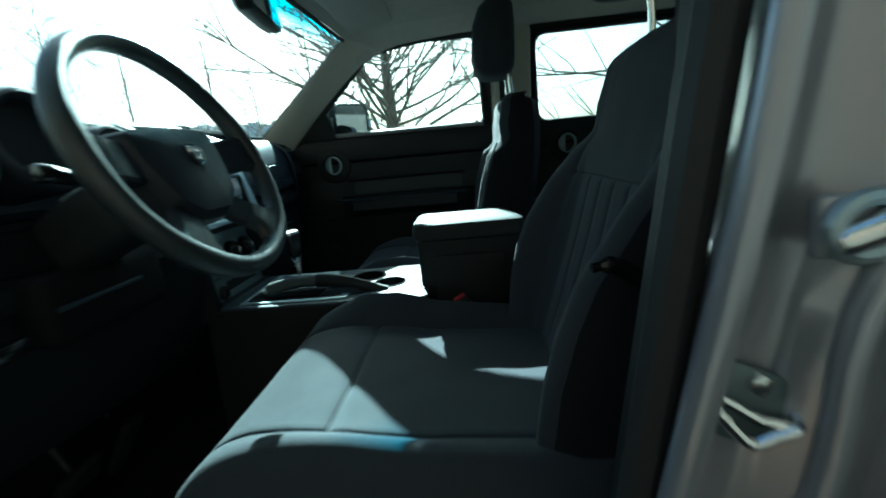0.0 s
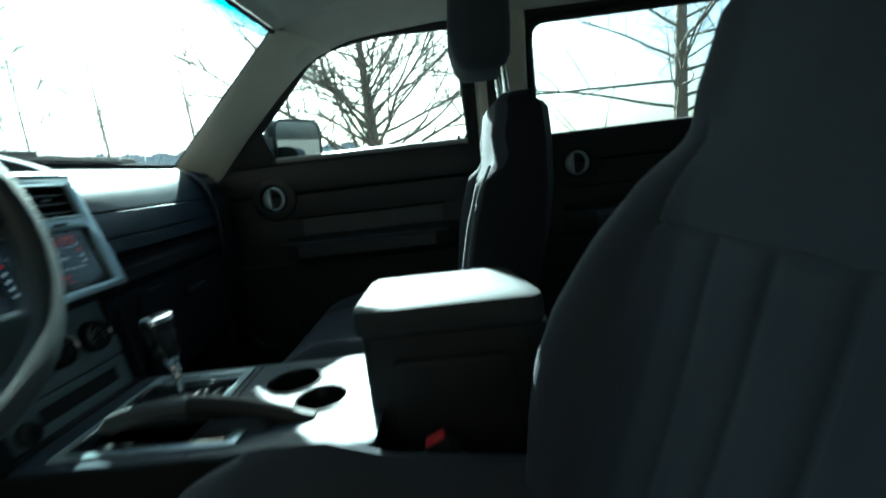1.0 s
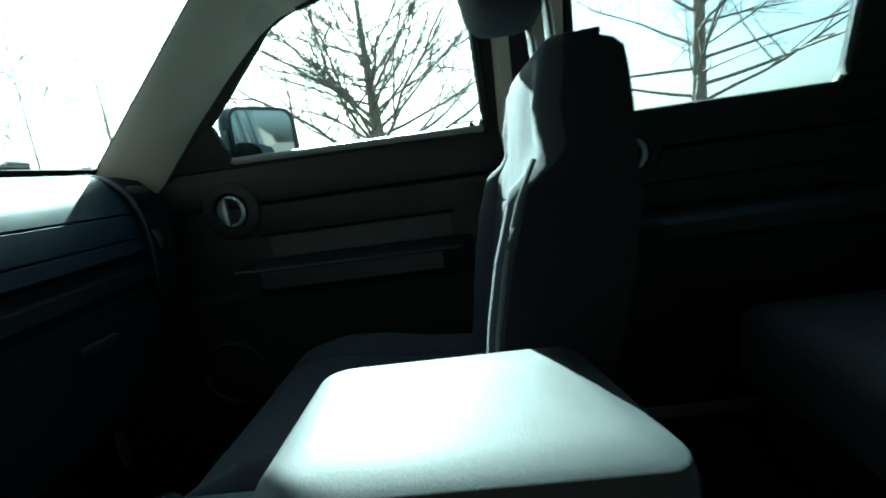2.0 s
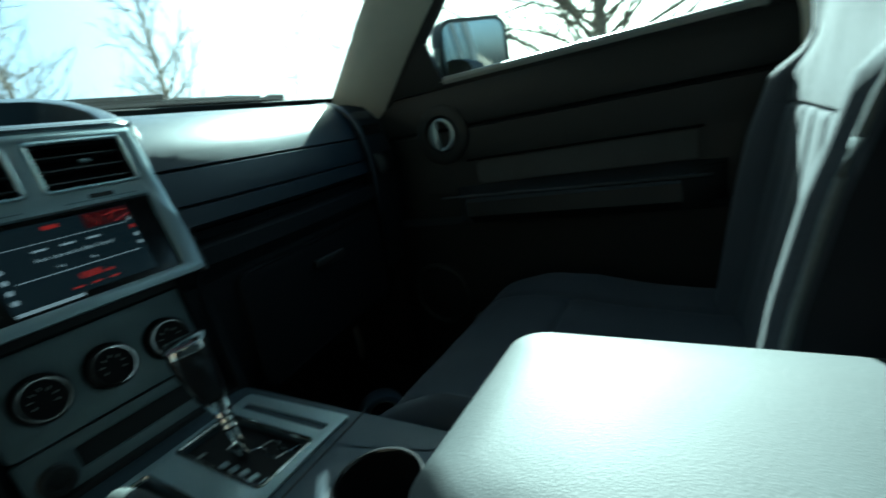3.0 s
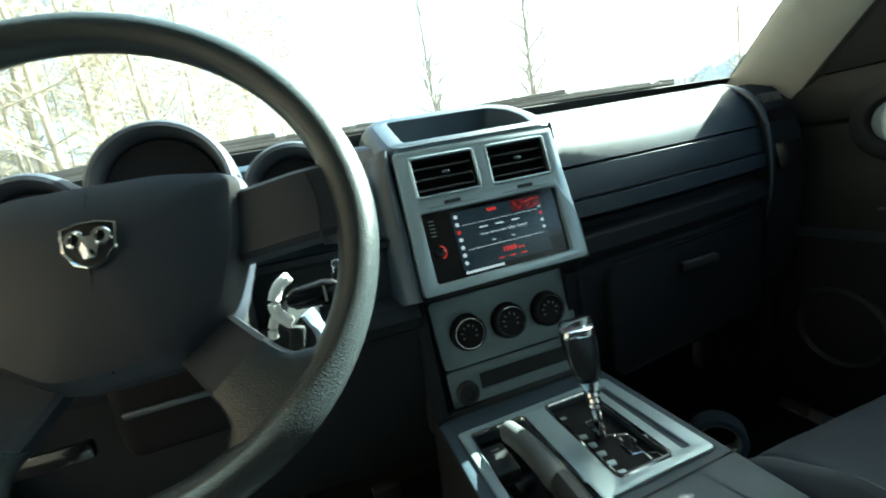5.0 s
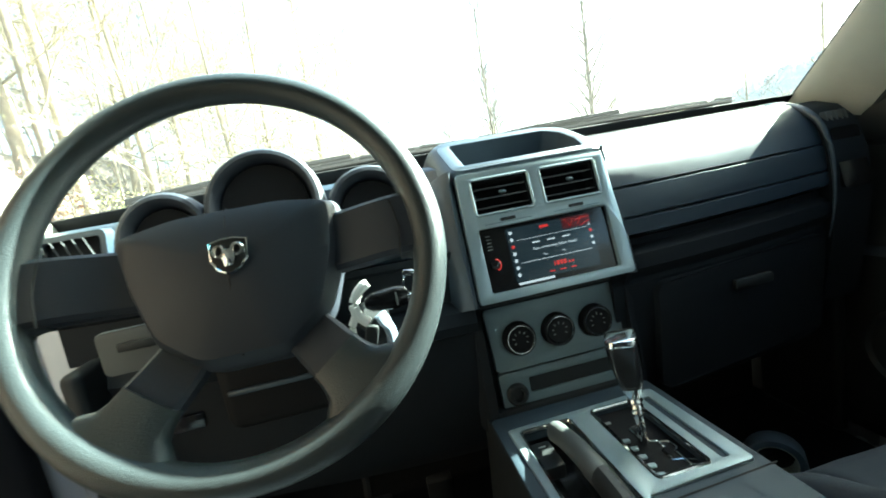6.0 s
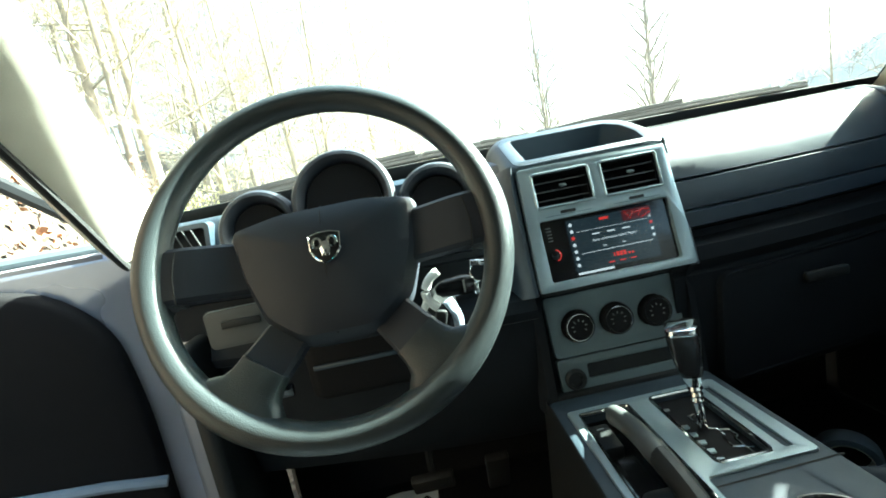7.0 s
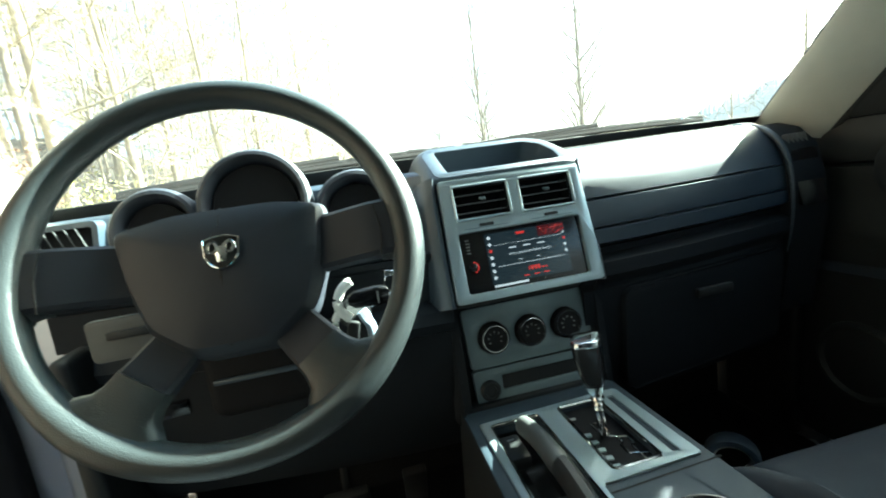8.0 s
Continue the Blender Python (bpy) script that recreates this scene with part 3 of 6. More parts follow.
# ---- dashboard ----
def face_y(x):
    """How far ahead the dash's face stands: it falls back towards its outer ends."""
    return -0.012 + 0.075 * max(0.0, (abs(x) - 0.13) / 0.5) ** 1.6


DASH = [(0.26, 1.150), (0.19, 1.178), (0.150, 1.190), (0.110, 1.191), (0.072, 1.184), (0.045, 1.170), (0.024, 1.150), (0.010, 1.126), (0.004, 1.106), (0.010, 1.1035), (0.002, 1.101),
        (-0.002, 1.078), (-0.003, 1.058), (0.003, 1.0555), (-0.005, 1.053), (-0.006, 1.030), (0.012, 1.022), (0.26, 1.022)]
DASH_LOW = [(0.26, 1.019), (0.012, 1.019), (0.014, 1.008), (-0.008, 0.998),
        (-0.010, 0.975), (0.004, 0.962), (0.008, 0.955), (0.002, 0.950), (0.006, 0.88), (0.016, 0.80), (0.030, 0.745), (0.055, 0.715), (0.20, 0.69), (0.26, 0.75)]


def dash_ring(x, rows):
    fy = face_y(x)
    return [Vector((x, y + (fy * (1 - max(0, min(1, (y - 0.03) / 0.12)))), z)) for y, z in rows]


dash = thing("dashboard", (0, 0.15, 0.69), "dark slate-blue grained plastic dashboard", "dashboard")
part("dash_pad", loft([dash_ring(x, DASH) for x in [0.10 + i * 0.0305 for i in range(17)]]), M_DASH, dash, "slate-blue soft dash pad with two seams")
# Same dash below the pad; the shade there is put into a darker colour.
part("lower_dash", loft([dash_ring(x, DASH_LOW) for x in [0.10 + i * 0.0305 for i in range(17)]]), M_KNEE, dash, "lower dash, coloured near-black for shade")
# driver side: lower hood under the dials
DASH_L = [(0.26, 1.150), (0.19, 1.178), (0.150, 1.188), (0.105, 1.188), (0.065, 1.180), (0.035, 1.160), (0.018, 1.120), (0.012, 1.07), (0.006, 1.062), (0.20, 1.062)]
DASH_M = [(0.20, 1.059), (0.006, 1.059), (0.006, 1.050), (0.012, 1.045), (0.010, 0.985), (0.20, 0.985)]
DASH_K = [(0.20, 0.983), (0.010, 0.983), (-0.012, 0.972), (-0.020, 0.955), (-0.014, 0.940), (0.004, 0.932), (0.008, 0.84), (0.03, 0.74), (0.06, 0.70), (0.20, 0.69)]
part("driver_dash", loft([[Vector((p.x, max(p.y, 0.092), p.z)) if -0.60 < x < -0.165 and p.z > 1.066 else p for p in dash_ring(x, DASH_L)] for x in [-0.735 + i * 0.0379 for i in range(17)]]), M_DASH, dash, "slate-blue driver side dash")
# Lower face of the driver dash, darkened to stand in for shade.
part("column_surround", loft([dash_ring(x, DASH_M) for x in [-0.735 + i * 0.0379 for i in range(17)]]), M_KNEE, dash, "driver dash's lower face, coloured near-black for shade")
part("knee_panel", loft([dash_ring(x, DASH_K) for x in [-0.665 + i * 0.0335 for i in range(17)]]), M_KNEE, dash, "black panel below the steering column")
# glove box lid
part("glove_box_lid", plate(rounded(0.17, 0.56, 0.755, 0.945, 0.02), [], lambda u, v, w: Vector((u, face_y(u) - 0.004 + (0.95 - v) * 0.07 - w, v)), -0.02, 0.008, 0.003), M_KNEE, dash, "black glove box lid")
part("glove_box_latch", box((0.36, -0.004, 0.905), (0.075, 0.012, 0.018), 0.005), M_BLACK, dash, "black glove box latch")
part("defrost_slot", tube([Vector((x, 0.163, 1.1905)) for x in (0.14, 0.3, 0.45, 0.58)], 0.006, 6), M_BLACK, dash)


def end_vent(s):
    """The upright air outlet at the dash's outer end."""
    x0, x1 = s * 0.585, s * 0.665
    v = part("side_outlet", loft([[Vector((x, y + 0.045, z)) for y, z in ((0.16, 1.186), (0.09, 1.186), (0.045, 1.172), (0.012, 1.14), (-0.006, 1.08), (-0.010, 1.00), (0.0, 0.92), (0.02, 0.80), (0.16, 0.80))]
                                  for x in (x0, lerp(x0, x1, 0.15), lerp(x0, x1, 0.85), x1)]), M_KNEE, dash)
    line = smooth_path([(x0 - s * 0.004, y + 0.047, z) for y, z in ((0.13, 1.188), (0.085, 1.186), (0.038, 1.170), (0.006, 1.136), (-0.010, 1.08), (-0.012, 1.00), (0.0, 0.93))], 3)
    part("ridge", tube(line, [0.010 - 0.009 * i / (len(line) - 1) for i in range(len(line))], 10), M_DASH, dash)
    part("outlet_frame", plate(rounded(x0 * 1.02 if s > 0 else x1 * 0.99, x1 * 0.99 if s > 0 else x0 * 1.02, 1.02, 1.130, 0.008), [],
                               lambda u, z, w: Vector((u, 0.034 + (z - 1.02) * 0.22 - w, z)), -0.002, 0.006), M_GLOSS, v)
    for i in range(5):
        part("slat", box((s * (0.602 + i * 0.011), 0.066, 1.150), (0.0035, 0.010, 0.022), 0.001, 1, pose(0, 0, 0, -12, 0, s * 20)), M_PANELGREY, v)
    return v


end_vent(1)

# left round-cornered outlet and the lamp switch
lo = part("side_outlet", plate(rounded(-0.715, -0.622, 1.128, 1.182, 0.010), [rounded(-0.706, -0.630, 1.136, 1.174, 0.005)],
                               lambda u, v, w: Vector((u, 0.070 + (v - 1.13) * 0.3 - w, v)), -0.02, 0.004), M_DASH, dash)
part("outlet_back", plate(rounded(-0.71, -0.626, 1.132, 1.178, 0.005), [], lambda u, v, w: Vector((u, 0.078 + (v - 1.13) * 0.3 - w, v)), -0.01, 0.001), M_DEEP, lo)
for i in range(5):
    part("slat", box((-0.696 + i * 0.014, 0.068, 1.155), (0.0013, 0.0035, 0.044), 0.0005, 1, pose(0, 0, 0, -16, -26, 0)), M_BLACK, lo)
part("switch_panel", plate(rounded(-0.635, -0.525, 0.985, 1.045, 0.008), [], lambda u, v, w: Vector((u, 0.012 - w, v)), -0.006, 0.006, 0.002), M_PANELGREY, dash, "grey lamp switch panel")
part("switch_slot", box((-0.578, 0.002, 1.022), (0.06, 0.006, 0.012), 0.002), M_BLACK, dash)
part("lower_column_cover", box((-0.375, 0.0, 0.93), (0.24, 0.05, 0.11), 0.02, 3), M_DEEP, dash)
part("cover_line", box((-0.40, -0.027, 0.935), (0.16, 0.006, 0.008), 0.003), M_DASH, dash)
part("release_slot", box((-0.57, -0.014, 0.905), (0.10, 0.012, 0.022), 0.004), M_GLOSS, dash)

# ---- dials in their three hoods ----
cluster = thing("instrument_cluster", (-0.37, 0.06, 1.10), "three round dials under silver-edged black hoods", "instrument cluster")


def dial(x, z, r):
    tilt = Matrix.Translation((x, 0.015, z)) @ Matrix.Rotation(radians(90 - 14), 4, "X")
    part("hood", lathe([(r + 0.004, -0.11), (r + 0.012, -0.05), (r + 0.0135, -0.014), (r + 0.0125, -0.002), (r + 0.008, 0.004), (r + 0.003, 0.005), (r - 0.001, 0.001), (r - 0.004, -0.010), (r - 0.009, -0.03), (r - 0.011, -0.065)], tilt, 40), M_WHEEL2, cluster, "round dark grey dial hood")
    part("hood_lining", lathe([(r - 0.0085, -0.010), (r - 0.0105, -0.03), (r - 0.013, -0.066), (0.004, -0.068)], tilt, 36), M_DEEP, cluster)
    f = part("dial_face", lathe([(r - 0.012, -0.056), (r - 0.016, -0.052), (r - 0.020, -0.0615), (0.004, -0.062)], tilt, 32), M_BLACK, cluster, "black dial face with pale marks")
    bm = []
    for i in range(21):
        a = radians(225 - i * 13.5)
        q = r - 0.018
        bm.append(box((0, 0, 0), (0.0045 if i % 2 == 0 else 0.003, 0.0012, 0.0006), 0, 1, tilt @ Matrix.Translation((q * math.cos(a), q * math.sin(a), -0.061)) @ Matrix.Rotation(a, 4, "Z")))
    part("scale_marks", join(*bm), M_WHITE, f)
    part("needle", box((0, 0, 0), (r * 0.6, 0.0016, 0.001), 0, 1, tilt @ Matrix.Rotation(radians(215), 4, "Z") @ Matrix.Translation((r * 0.3, 0, -0.058))), M_RED, f)


dial(-0.521, 1.155, 0.049)
dial(-0.386, 1.175, 0.067)
dial(-0.243, 1.143, 0.051)
part("binnacle", loft([[Vector((x, y, z)) for y, z in ((0.15, 1.178), (0.105, 1.172), (0.098, table(x, [(-0.6, 1.10), (-0.5, 1.12), (-0.375, 1.13), (-0.24, 1.12), (-0.17, 1.10)])), (0.098, 1.06), (0.15, 1.06))]
                       for x in [-0.60 + i * 0.043 for i in range(11)]]), M_DASH, cluster)

# ---- centre stack ----
BEZ_B, BEZ_T = Vector((0, -0.037, 0.982)), Vector((0, 0.010, 1.163))
BEZ_V = (BEZ_T - BEZ_B).normalized()
BEZ_N = Vector((0, -BEZ_V.z, BEZ_V.y))
BEZ_H = (BEZ_T - BEZ_B).length


def bez(u, v, w):
    return BEZ_B + Vector((u, 0, 0)) + BEZ_V * v + BEZ_N * w


stack = thing("center_stack", (0, 0.0, 0.79), "centre stack with silver bezel, vents, screen and three knobs", "center stack")
# housing with its rounded cheeks
cheek = []
for v, half, fat in ((-0.006, 0.130, 1.0), (0.05, 0.131, 1.0), (0.10, 0.131, 1.0), (0.15, 0.130, 1.0), (0.180, 0.128, 0.95), (0.198, 0.124, 0.75)):
    c = bez(0, v, 0)
    side = [(-half - 0.036 * fat, -0.11), (-half - 0.034 * fat, -0.065), (-half - 0.028 * fat, -0.036), (-half - 0.017 * fat, -0.014), (-half - 0.008 * fat, -0.005), (-half, -0.001), (-0.1245, -0.003)]
    side += [(-0.1225, -0.006), (-0.1225, -0.045), (0.1225, -0.045), (0.1225, -0.006), (0.1245, -0.004), (half - 0.002, -0.005), (half + 0.002, -0.010), (half + 0.006, -0.030), (half + 0.012, -0.06), (half + 0.018, -0.11)]
    cheek.append([c + Vector((x, 0, 0)) + BEZ_N * w for x, w in side])
part("housing", loft(cheek), M_DASH, stack, "dark plastic stack housing")
part("lower_housing", loft([[Vector((s_ * 1.0, y_ + dy_, z_)) for s_, dy_ in ((-0.146, 0.10), (-0.142, 0.03), (-0.132, 0.004), (-0.119, 0.0), (-0.119, 0.02), (0.119, 0.02), (0.119, 0.0), (0.132, 0.004), (0.142, 0.03), (0.146, 0.10))]
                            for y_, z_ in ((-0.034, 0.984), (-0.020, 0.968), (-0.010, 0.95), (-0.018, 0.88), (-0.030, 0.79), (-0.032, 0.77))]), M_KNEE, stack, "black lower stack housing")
VENTS = [(-0.099, -0.009), (0.009, 0.099)]
V0, V1 = 0.124, 0.178
R0, R1 = 0.010, 0.104
bezel = part("bezel", plate(soften([(-0.122, -0.003), (0.123, -0.003), (0.121, 0.06), (0.116, BEZ_H + 0.002), (-0.118, BEZ_H + 0.002)], 0.006), [rounded(a, b, V0, V1, 0.004) for a, b in VENTS] + [rounded(-0.101, 0.101, R0, R1, 0.004)],
                            bez, -0.012, 0.004, 0.0018), M_SILVER, stack, "satin silver plastic bezel")
for a, b in VENTS:
    vent = part("air_vent", join(plate(rounded(a, b, V0, V1, 0.004), [rounded(a + 0.004, b - 0.004, V0 + 0.004, V1 - 0.004, 0.003)], bez, -0.03, -0.002),
                                 plate(rounded(a, b, V0, V1, 0.004), [], bez, -0.034, -0.03)), M_DEEP, stack, "black air vent with tilted slats")
    part("vent_rim", tube([bez(u, v, 0.0035) for u, v in rounded(a, b, V0, V1, 0.004)], 0.0024, 6, closed=True), M_SILVER, vent, "bright rim round the vent")
    for i in range(3):
        v = V0 + 0.010 + i * 0.0145
        part("slat", loft([[bez(u, v + q, w) for q, w in ((0.0, -0.003), (0.0016, -0.003), (0.005, -0.022), (0.003, -0.022))] for u in (a + 0.004, b - 0.004)]), M_GREYSLAT, vent)
    part("slat_tab", box(bez((a + b) / 2 + 0.003, V0 + 0.031, -0.001), (0.010, 0.008, 0.004), 0.0012, 1, pose(0, 0, 0, 14, 0, 0)), M_SILVER2, vent, "small grey slat tab")
    part("thumb_slot", plate(rounded((a + b) / 2 - 0.012, (a + b) / 2 + 0.012, 0.1105, 0.1155, 0.002), [], bez, 0.002, 0.0048), M_BLACK, bezel)
    part("slot_line", plate([((a + b) / 2 - 0.036, 0.1085), ((a + b) / 2 + 0.036, 0.1085), ((a + b) / 2 + 0.036, 0.1095), ((a + b) / 2 - 0.036, 0.1095)], [], bez, 0.003, 0.0046), M_SILVER2, bezel)

radio = part("radio", plate(rounded(-0.101, 0.101, R0, R1, 0.004), [], bez, -0.014, -0.004), M_GLOSS, stack, "gloss black touch-screen radio, switched on")
S0, S1, SU0, SU1 = 0.018, 0.098, -0.060, 0.074
part("screen", plate([(SU0, S0), (SU1, S0), (SU1, S1), (SU0, S1)], [], bez, -0.004, -0.0028), M_SCREEN, radio, "lit dark-blue display")


def lit(name, u, v, du, dv, m, lab=""):
    part(name, plate([(u, v), (u + du, v), (u + du, v + dv), (u, v + dv)], [], bez, -0.0028, -0.0022), m, radio, lab)


for i in range(7):
    part("screen_icon", plate(circle(SU0 + 0.006, S0 + 0.010 + i * 0.0105, 0.0028, 10), [], bez, -0.0028, -0.0022), M_LCDWHITE if i != 4 else M_LCDRED, radio)
lit("screen_line", SU0 + 0.013, 0.044, 0.113, 0.0008, M_LCDWHITE)
lit("screen_line", SU0 + 0.013, 0.078, 0.113, 0.0005, M_LCDWHITE)
lit("screen_foot", SU0 + 0.002, S0 - 0.0045, 0.056, 0.0035, M_LCDWHITE, "pale strip under the display")
for u, du in ((0.002, 0.0016), (0.006, 0.004), (0.0115, 0.004), (0.0170, 0.0042), (0.0245, 0.0035), (0.030, 0.003)):
    lit("red_figures", u, 0.031, du, 0.0066 if u < 0.02 else 0.003, M_LCDRED, "red figures on the display")
for k in range(3):
    lit("red_bar", -0.008 + k * 0.017, 0.023, 0.009, 0.0018, M_LCDRED)
lit("red_bar", -0.008, 0.090, 0.014, 0.004, M_LCDRED)
BEZ_M = Matrix(((1, 0, 0, 0), (0, BEZ_V.y, BEZ_N.y, 0), (0, BEZ_V.z, BEZ_N.z, 0), (0, 0, 0, 1)))
words("screen_text", "Auto connection failed. Retry?", 0.0058, Matrix.Translation(bez(0.010, 0.0615, -0.0024)) @ BEZ_M, M_LCDWHITE, radio)
words("screen_text", "Yes", 0.0045, Matrix.Translation(bez(-0.008, 0.0505, -0.0024)) @ BEZ_M, M_LCDWHITE, radio)
words("screen_text", "No", 0.0045, Matrix.Translation(bez(0.022, 0.0505, -0.0024)) @ BEZ_M, M_LCDWHITE, radio)
for k in range(3):
    lit("text_bar", -0.024 + k * 0.024, 0.070, 0.012, 0.002, M_LCDWHITE)
lit("map_patch", 0.028, 0.081, 0.045, 0.0165, M_SCREENRED, "dim red map corner")
part("map_roads", join(*[tube([bez(a[0], a[1], -0.0022) for a in ln], 0.0005, 4) for ln in (((0.032, 0.096), (0.040, 0.083), (0.046, 0.095)), ((0.048, 0.091), (0.060, 0.0935), (0.072, 0.093)), ((0.052, 0.085), (0.061, 0.096)), ((0.056, 0.082), (0.072, 0.088)))]), M_LCDRED, radio)
for k in range(4):
    lit("side_icon", 0.068, 0.050 + k * 0.010, 0.004, 0.004, M_LCDWHITE if k != 2 else M_LCDRED)
for i in range(12):
    a = radians(-70 + i * 13)
    part("ring_light", box(bez(-0.086 + 0.0085 * math.cos(a), 0.050 + 0.0085 * math.sin(a), -0.003), (0.0015, 0.0015, 0.0015), 0, 1), M_LCDRED, radio)
part("volume_knob", lathe([(0.0068, 0), (0.0068, 0.005), (0.005, 0.006), (0.001, 0.006)], Matrix.Translation(bez(-0.086, 0.050, -0.005)) @ BEZ_N.to_track_quat("Z", "Y").to_matrix().to_4x4(), 18), M_GLOSS, radio)
for k in range(5):
    lit("side_key", -0.092, 0.072 + k * 0.005, 0.007, 0.0012, M_LIGHTGREY)

# tray on top of the stack
TR_A, TR_B = Vector((0, 0.014, 1.170)), Vector((0, 0.128, 1.222))
TR_V = (TR_B - TR_A).normalized()
TR_N = Vector((0, -TR_V.z, TR_V.y))


def trayp(u, v, w):
    return TR_A + Vector((u, 0, 0)) + TR_V * v + TR_N * w


tray_out = soften([(-0.118, 0.000), (0.116, 0.000), (0.122, 0.050), (0.108, 0.105), (0.074, 0.126), (-0.104, 0.126), (-0.122, 0.100)], 0.016)
tray_hole = soften([(-0.096, 0.016), (0.098, 0.016), (0.102, 0.050), (0.093, 0.086), (0.070, 0.107), (-0.098, 0.107)], 0.006)
tray = part("tray_rim", plate(tray_out, [tray_hole], trayp, -0.004, 0.002, 0.0015), M_DASH, stack, "dash-coloured rim of the top tray")
skirt = []
for k, w in ((1.0, 0.0015), (1.035, -0.001), (1.08, -0.007), (1.13, -0.018), (1.17, -0.034), (1.19, -0.060)):
    skirt.append([trayp(u * k, max(v, 0.0) * (1 + (k - 1) * 1.6) if v > 0.03 else v, w * (0.35 + 0.65 * min(1, max(0.0, v) / 0.05))) for u, v in tray_out])
part("tray_skirt", loft(skirt, cap=False), M_DASH, tray, "rounded sides of the tray falling to the dash")
tray_in = loft([[trayp(u * (1 - 0.05 * k), lerp(0.060, v, 1 - 0.07 * k), 0.001 - 0.024 * k) for u, v in tray_hole] for k in range(3)], cap=False)
tray_in.faces.new(tray_in.verts[-len(tray_hole):])
part("tray_well", tray_in, M_CONSOLE, tray, "dark well of the tray")
part("tray_lip", tube([trayp(u, 0.006, 0.001) for u in (-0.112, -0.05, 0.05, 0.112)], 0.0014, 5), M_RUBBER, tray, "dark joint between tray and bezel")

# climate panel
HV_T, HV_B = Vector((0, 0.006, 0.957)), Vector((0, -0.018, 0.792))
HV_V = (HV_T - HV_B).normalized()
HV_N = Vector((0, -HV_V.z, HV_V.y))
HV_H = (HV_T - HV_B).length


def hv(u, v, w):
    return HV_B + Vector((u, 0, 0)) + HV_V * v + HV_N * w


part("climate_panel", plate(soften([(-0.108, 0.067), (0.108, 0.067), (0.112, HV_H), (-0.112, HV_H)], 0.008), [circle(x, 0.114, 0.0262, 28) for x in (-0.064, 0, 0.064)], hv, -0.015, 0.003, 0.0015), M_SILVER2, stack, "satin silver climate control panel")
part("lower_panel", plate(soften([(-0.106, 0.0), (0.106, 0.0), (0.108, 0.064), (-0.108, 0.064)], 0.006), [rounded(-0.060, 0.085, 0.026, 0.050, 0.003)], hv, -0.015, 0.002, 0.0015), M_SILVER2, stack, "silver lower panel with a dark slot")
part("switch_strip", plate(rounded(-0.060, 0.085, 0.026, 0.050, 0.003), [], hv, -0.016, -0.003), M_BLACK, stack, "dark row of switches")
part("gap_strip", plate([(-0.118, HV_H + 0.004), (0.118, HV_H + 0.004), (0.118, HV_H + 0.030), (-0.118, HV_H + 0.030)], [], hv, -0.012, 0.010), M_BLACK, stack)
part("panel_back", plate([(-0.118, -0.02), (0.118, -0.02), (0.118, HV_H + 0.004), (-0.118, HV_H + 0.004)], [], hv, -0.10, -0.012), M_BLACK, stack)
part("power_socket", lathe([(0.017, 0), (0.017, 0.006), (0.014, 0.009), (0.010, 0.009), (0.009, 0.004), (0.001, 0.004)], Matrix.Translation(hv(-0.083, 0.030, 0.002)) @ HV_N.to_track_quat("Z", "Y").to_matrix().to_4x4(), 22), M_BLACK, stack, "round black power socket cover")
for x in (-0.064, 0.0, 0.064):
    mk = Matrix.Translation(hv(x, 0.114, 0.0)) @ HV_N.to_track_quat("Z", "Y").to_matrix().to_4x4()
    kn = part("knob", lathe([(0.0252, -0.008), (0.0252, 0.012), (0.0242, 0.0155), (0.0208, 0.017), (0.0188, 0.0145), (0.001, 0.0145)], mk, 32), M_DEEP, stack, "black rotary climate knob")
    part("chrome_ring", lathe([(0.0206, 0.0166), (0.0216, 0.0172), (0.0216, 0.0177), (0.0206, 0.0177), (0.0202, 0.0168)], mk, 32, cap=False), M_CHROME, kn, "thin chrome ring")
    marks = [box((0, 0, 0), (0.0035, 0.0012, 0.0006), 0, 1, mk @ Matrix.Rotation(radians(a), 4, "Z") @ Matrix.Translation((0.011, 0, 0.0148))) for a in range(-30, 230, 40)]
    part("knob_marks", join(*marks), M_LIGHTGREY, kn)

# ---- steering wheel ----
WC, WT = Vector((-0.381, -0.2025, 1.1270)), radians(24.0)
WM = Matrix.Translation(WC) @ Matrix.Rotation(math.pi / 2 - WT, 4, "X")     # local x right, y up the wheel, z to the driver
WR = 0.182
wheel = thing("steering_wheel", WC, "dark grey four-spoke steering wheel with a padded hub", "steering wheel")


def on_wheel(a, r, w=0.0):
    return WM @ Vector((r * math.cos(a), r * math.sin(a), w))


rim_rings = []
for i in range(96):
    a = 2 * math.pi * i / 96
    fat = 0.0150 + 0.0024 * sum(math.exp(-((math.degrees(a) - c + 180) % 360 - 180) ** 2 / 420) for c in (6, 174, 236, 304))
    rim_rings.append([on_wheel(a, WR + fat * 1.0 * math.cos(q) * 0.98, fat * 1.05 * math.sin(q)) for q in [2 * math.pi * k / 16 for k in range(16)]])
rim_rings.append(rim_rings[0])
rb = loft(rim_rings, cap=False)
bmesh.ops.remove_doubles(rb, verts=rb.verts[:], dist=1e-6)
part("rim", rb, M_WHEEL, wheel, "dark grey moulded wheel rim")


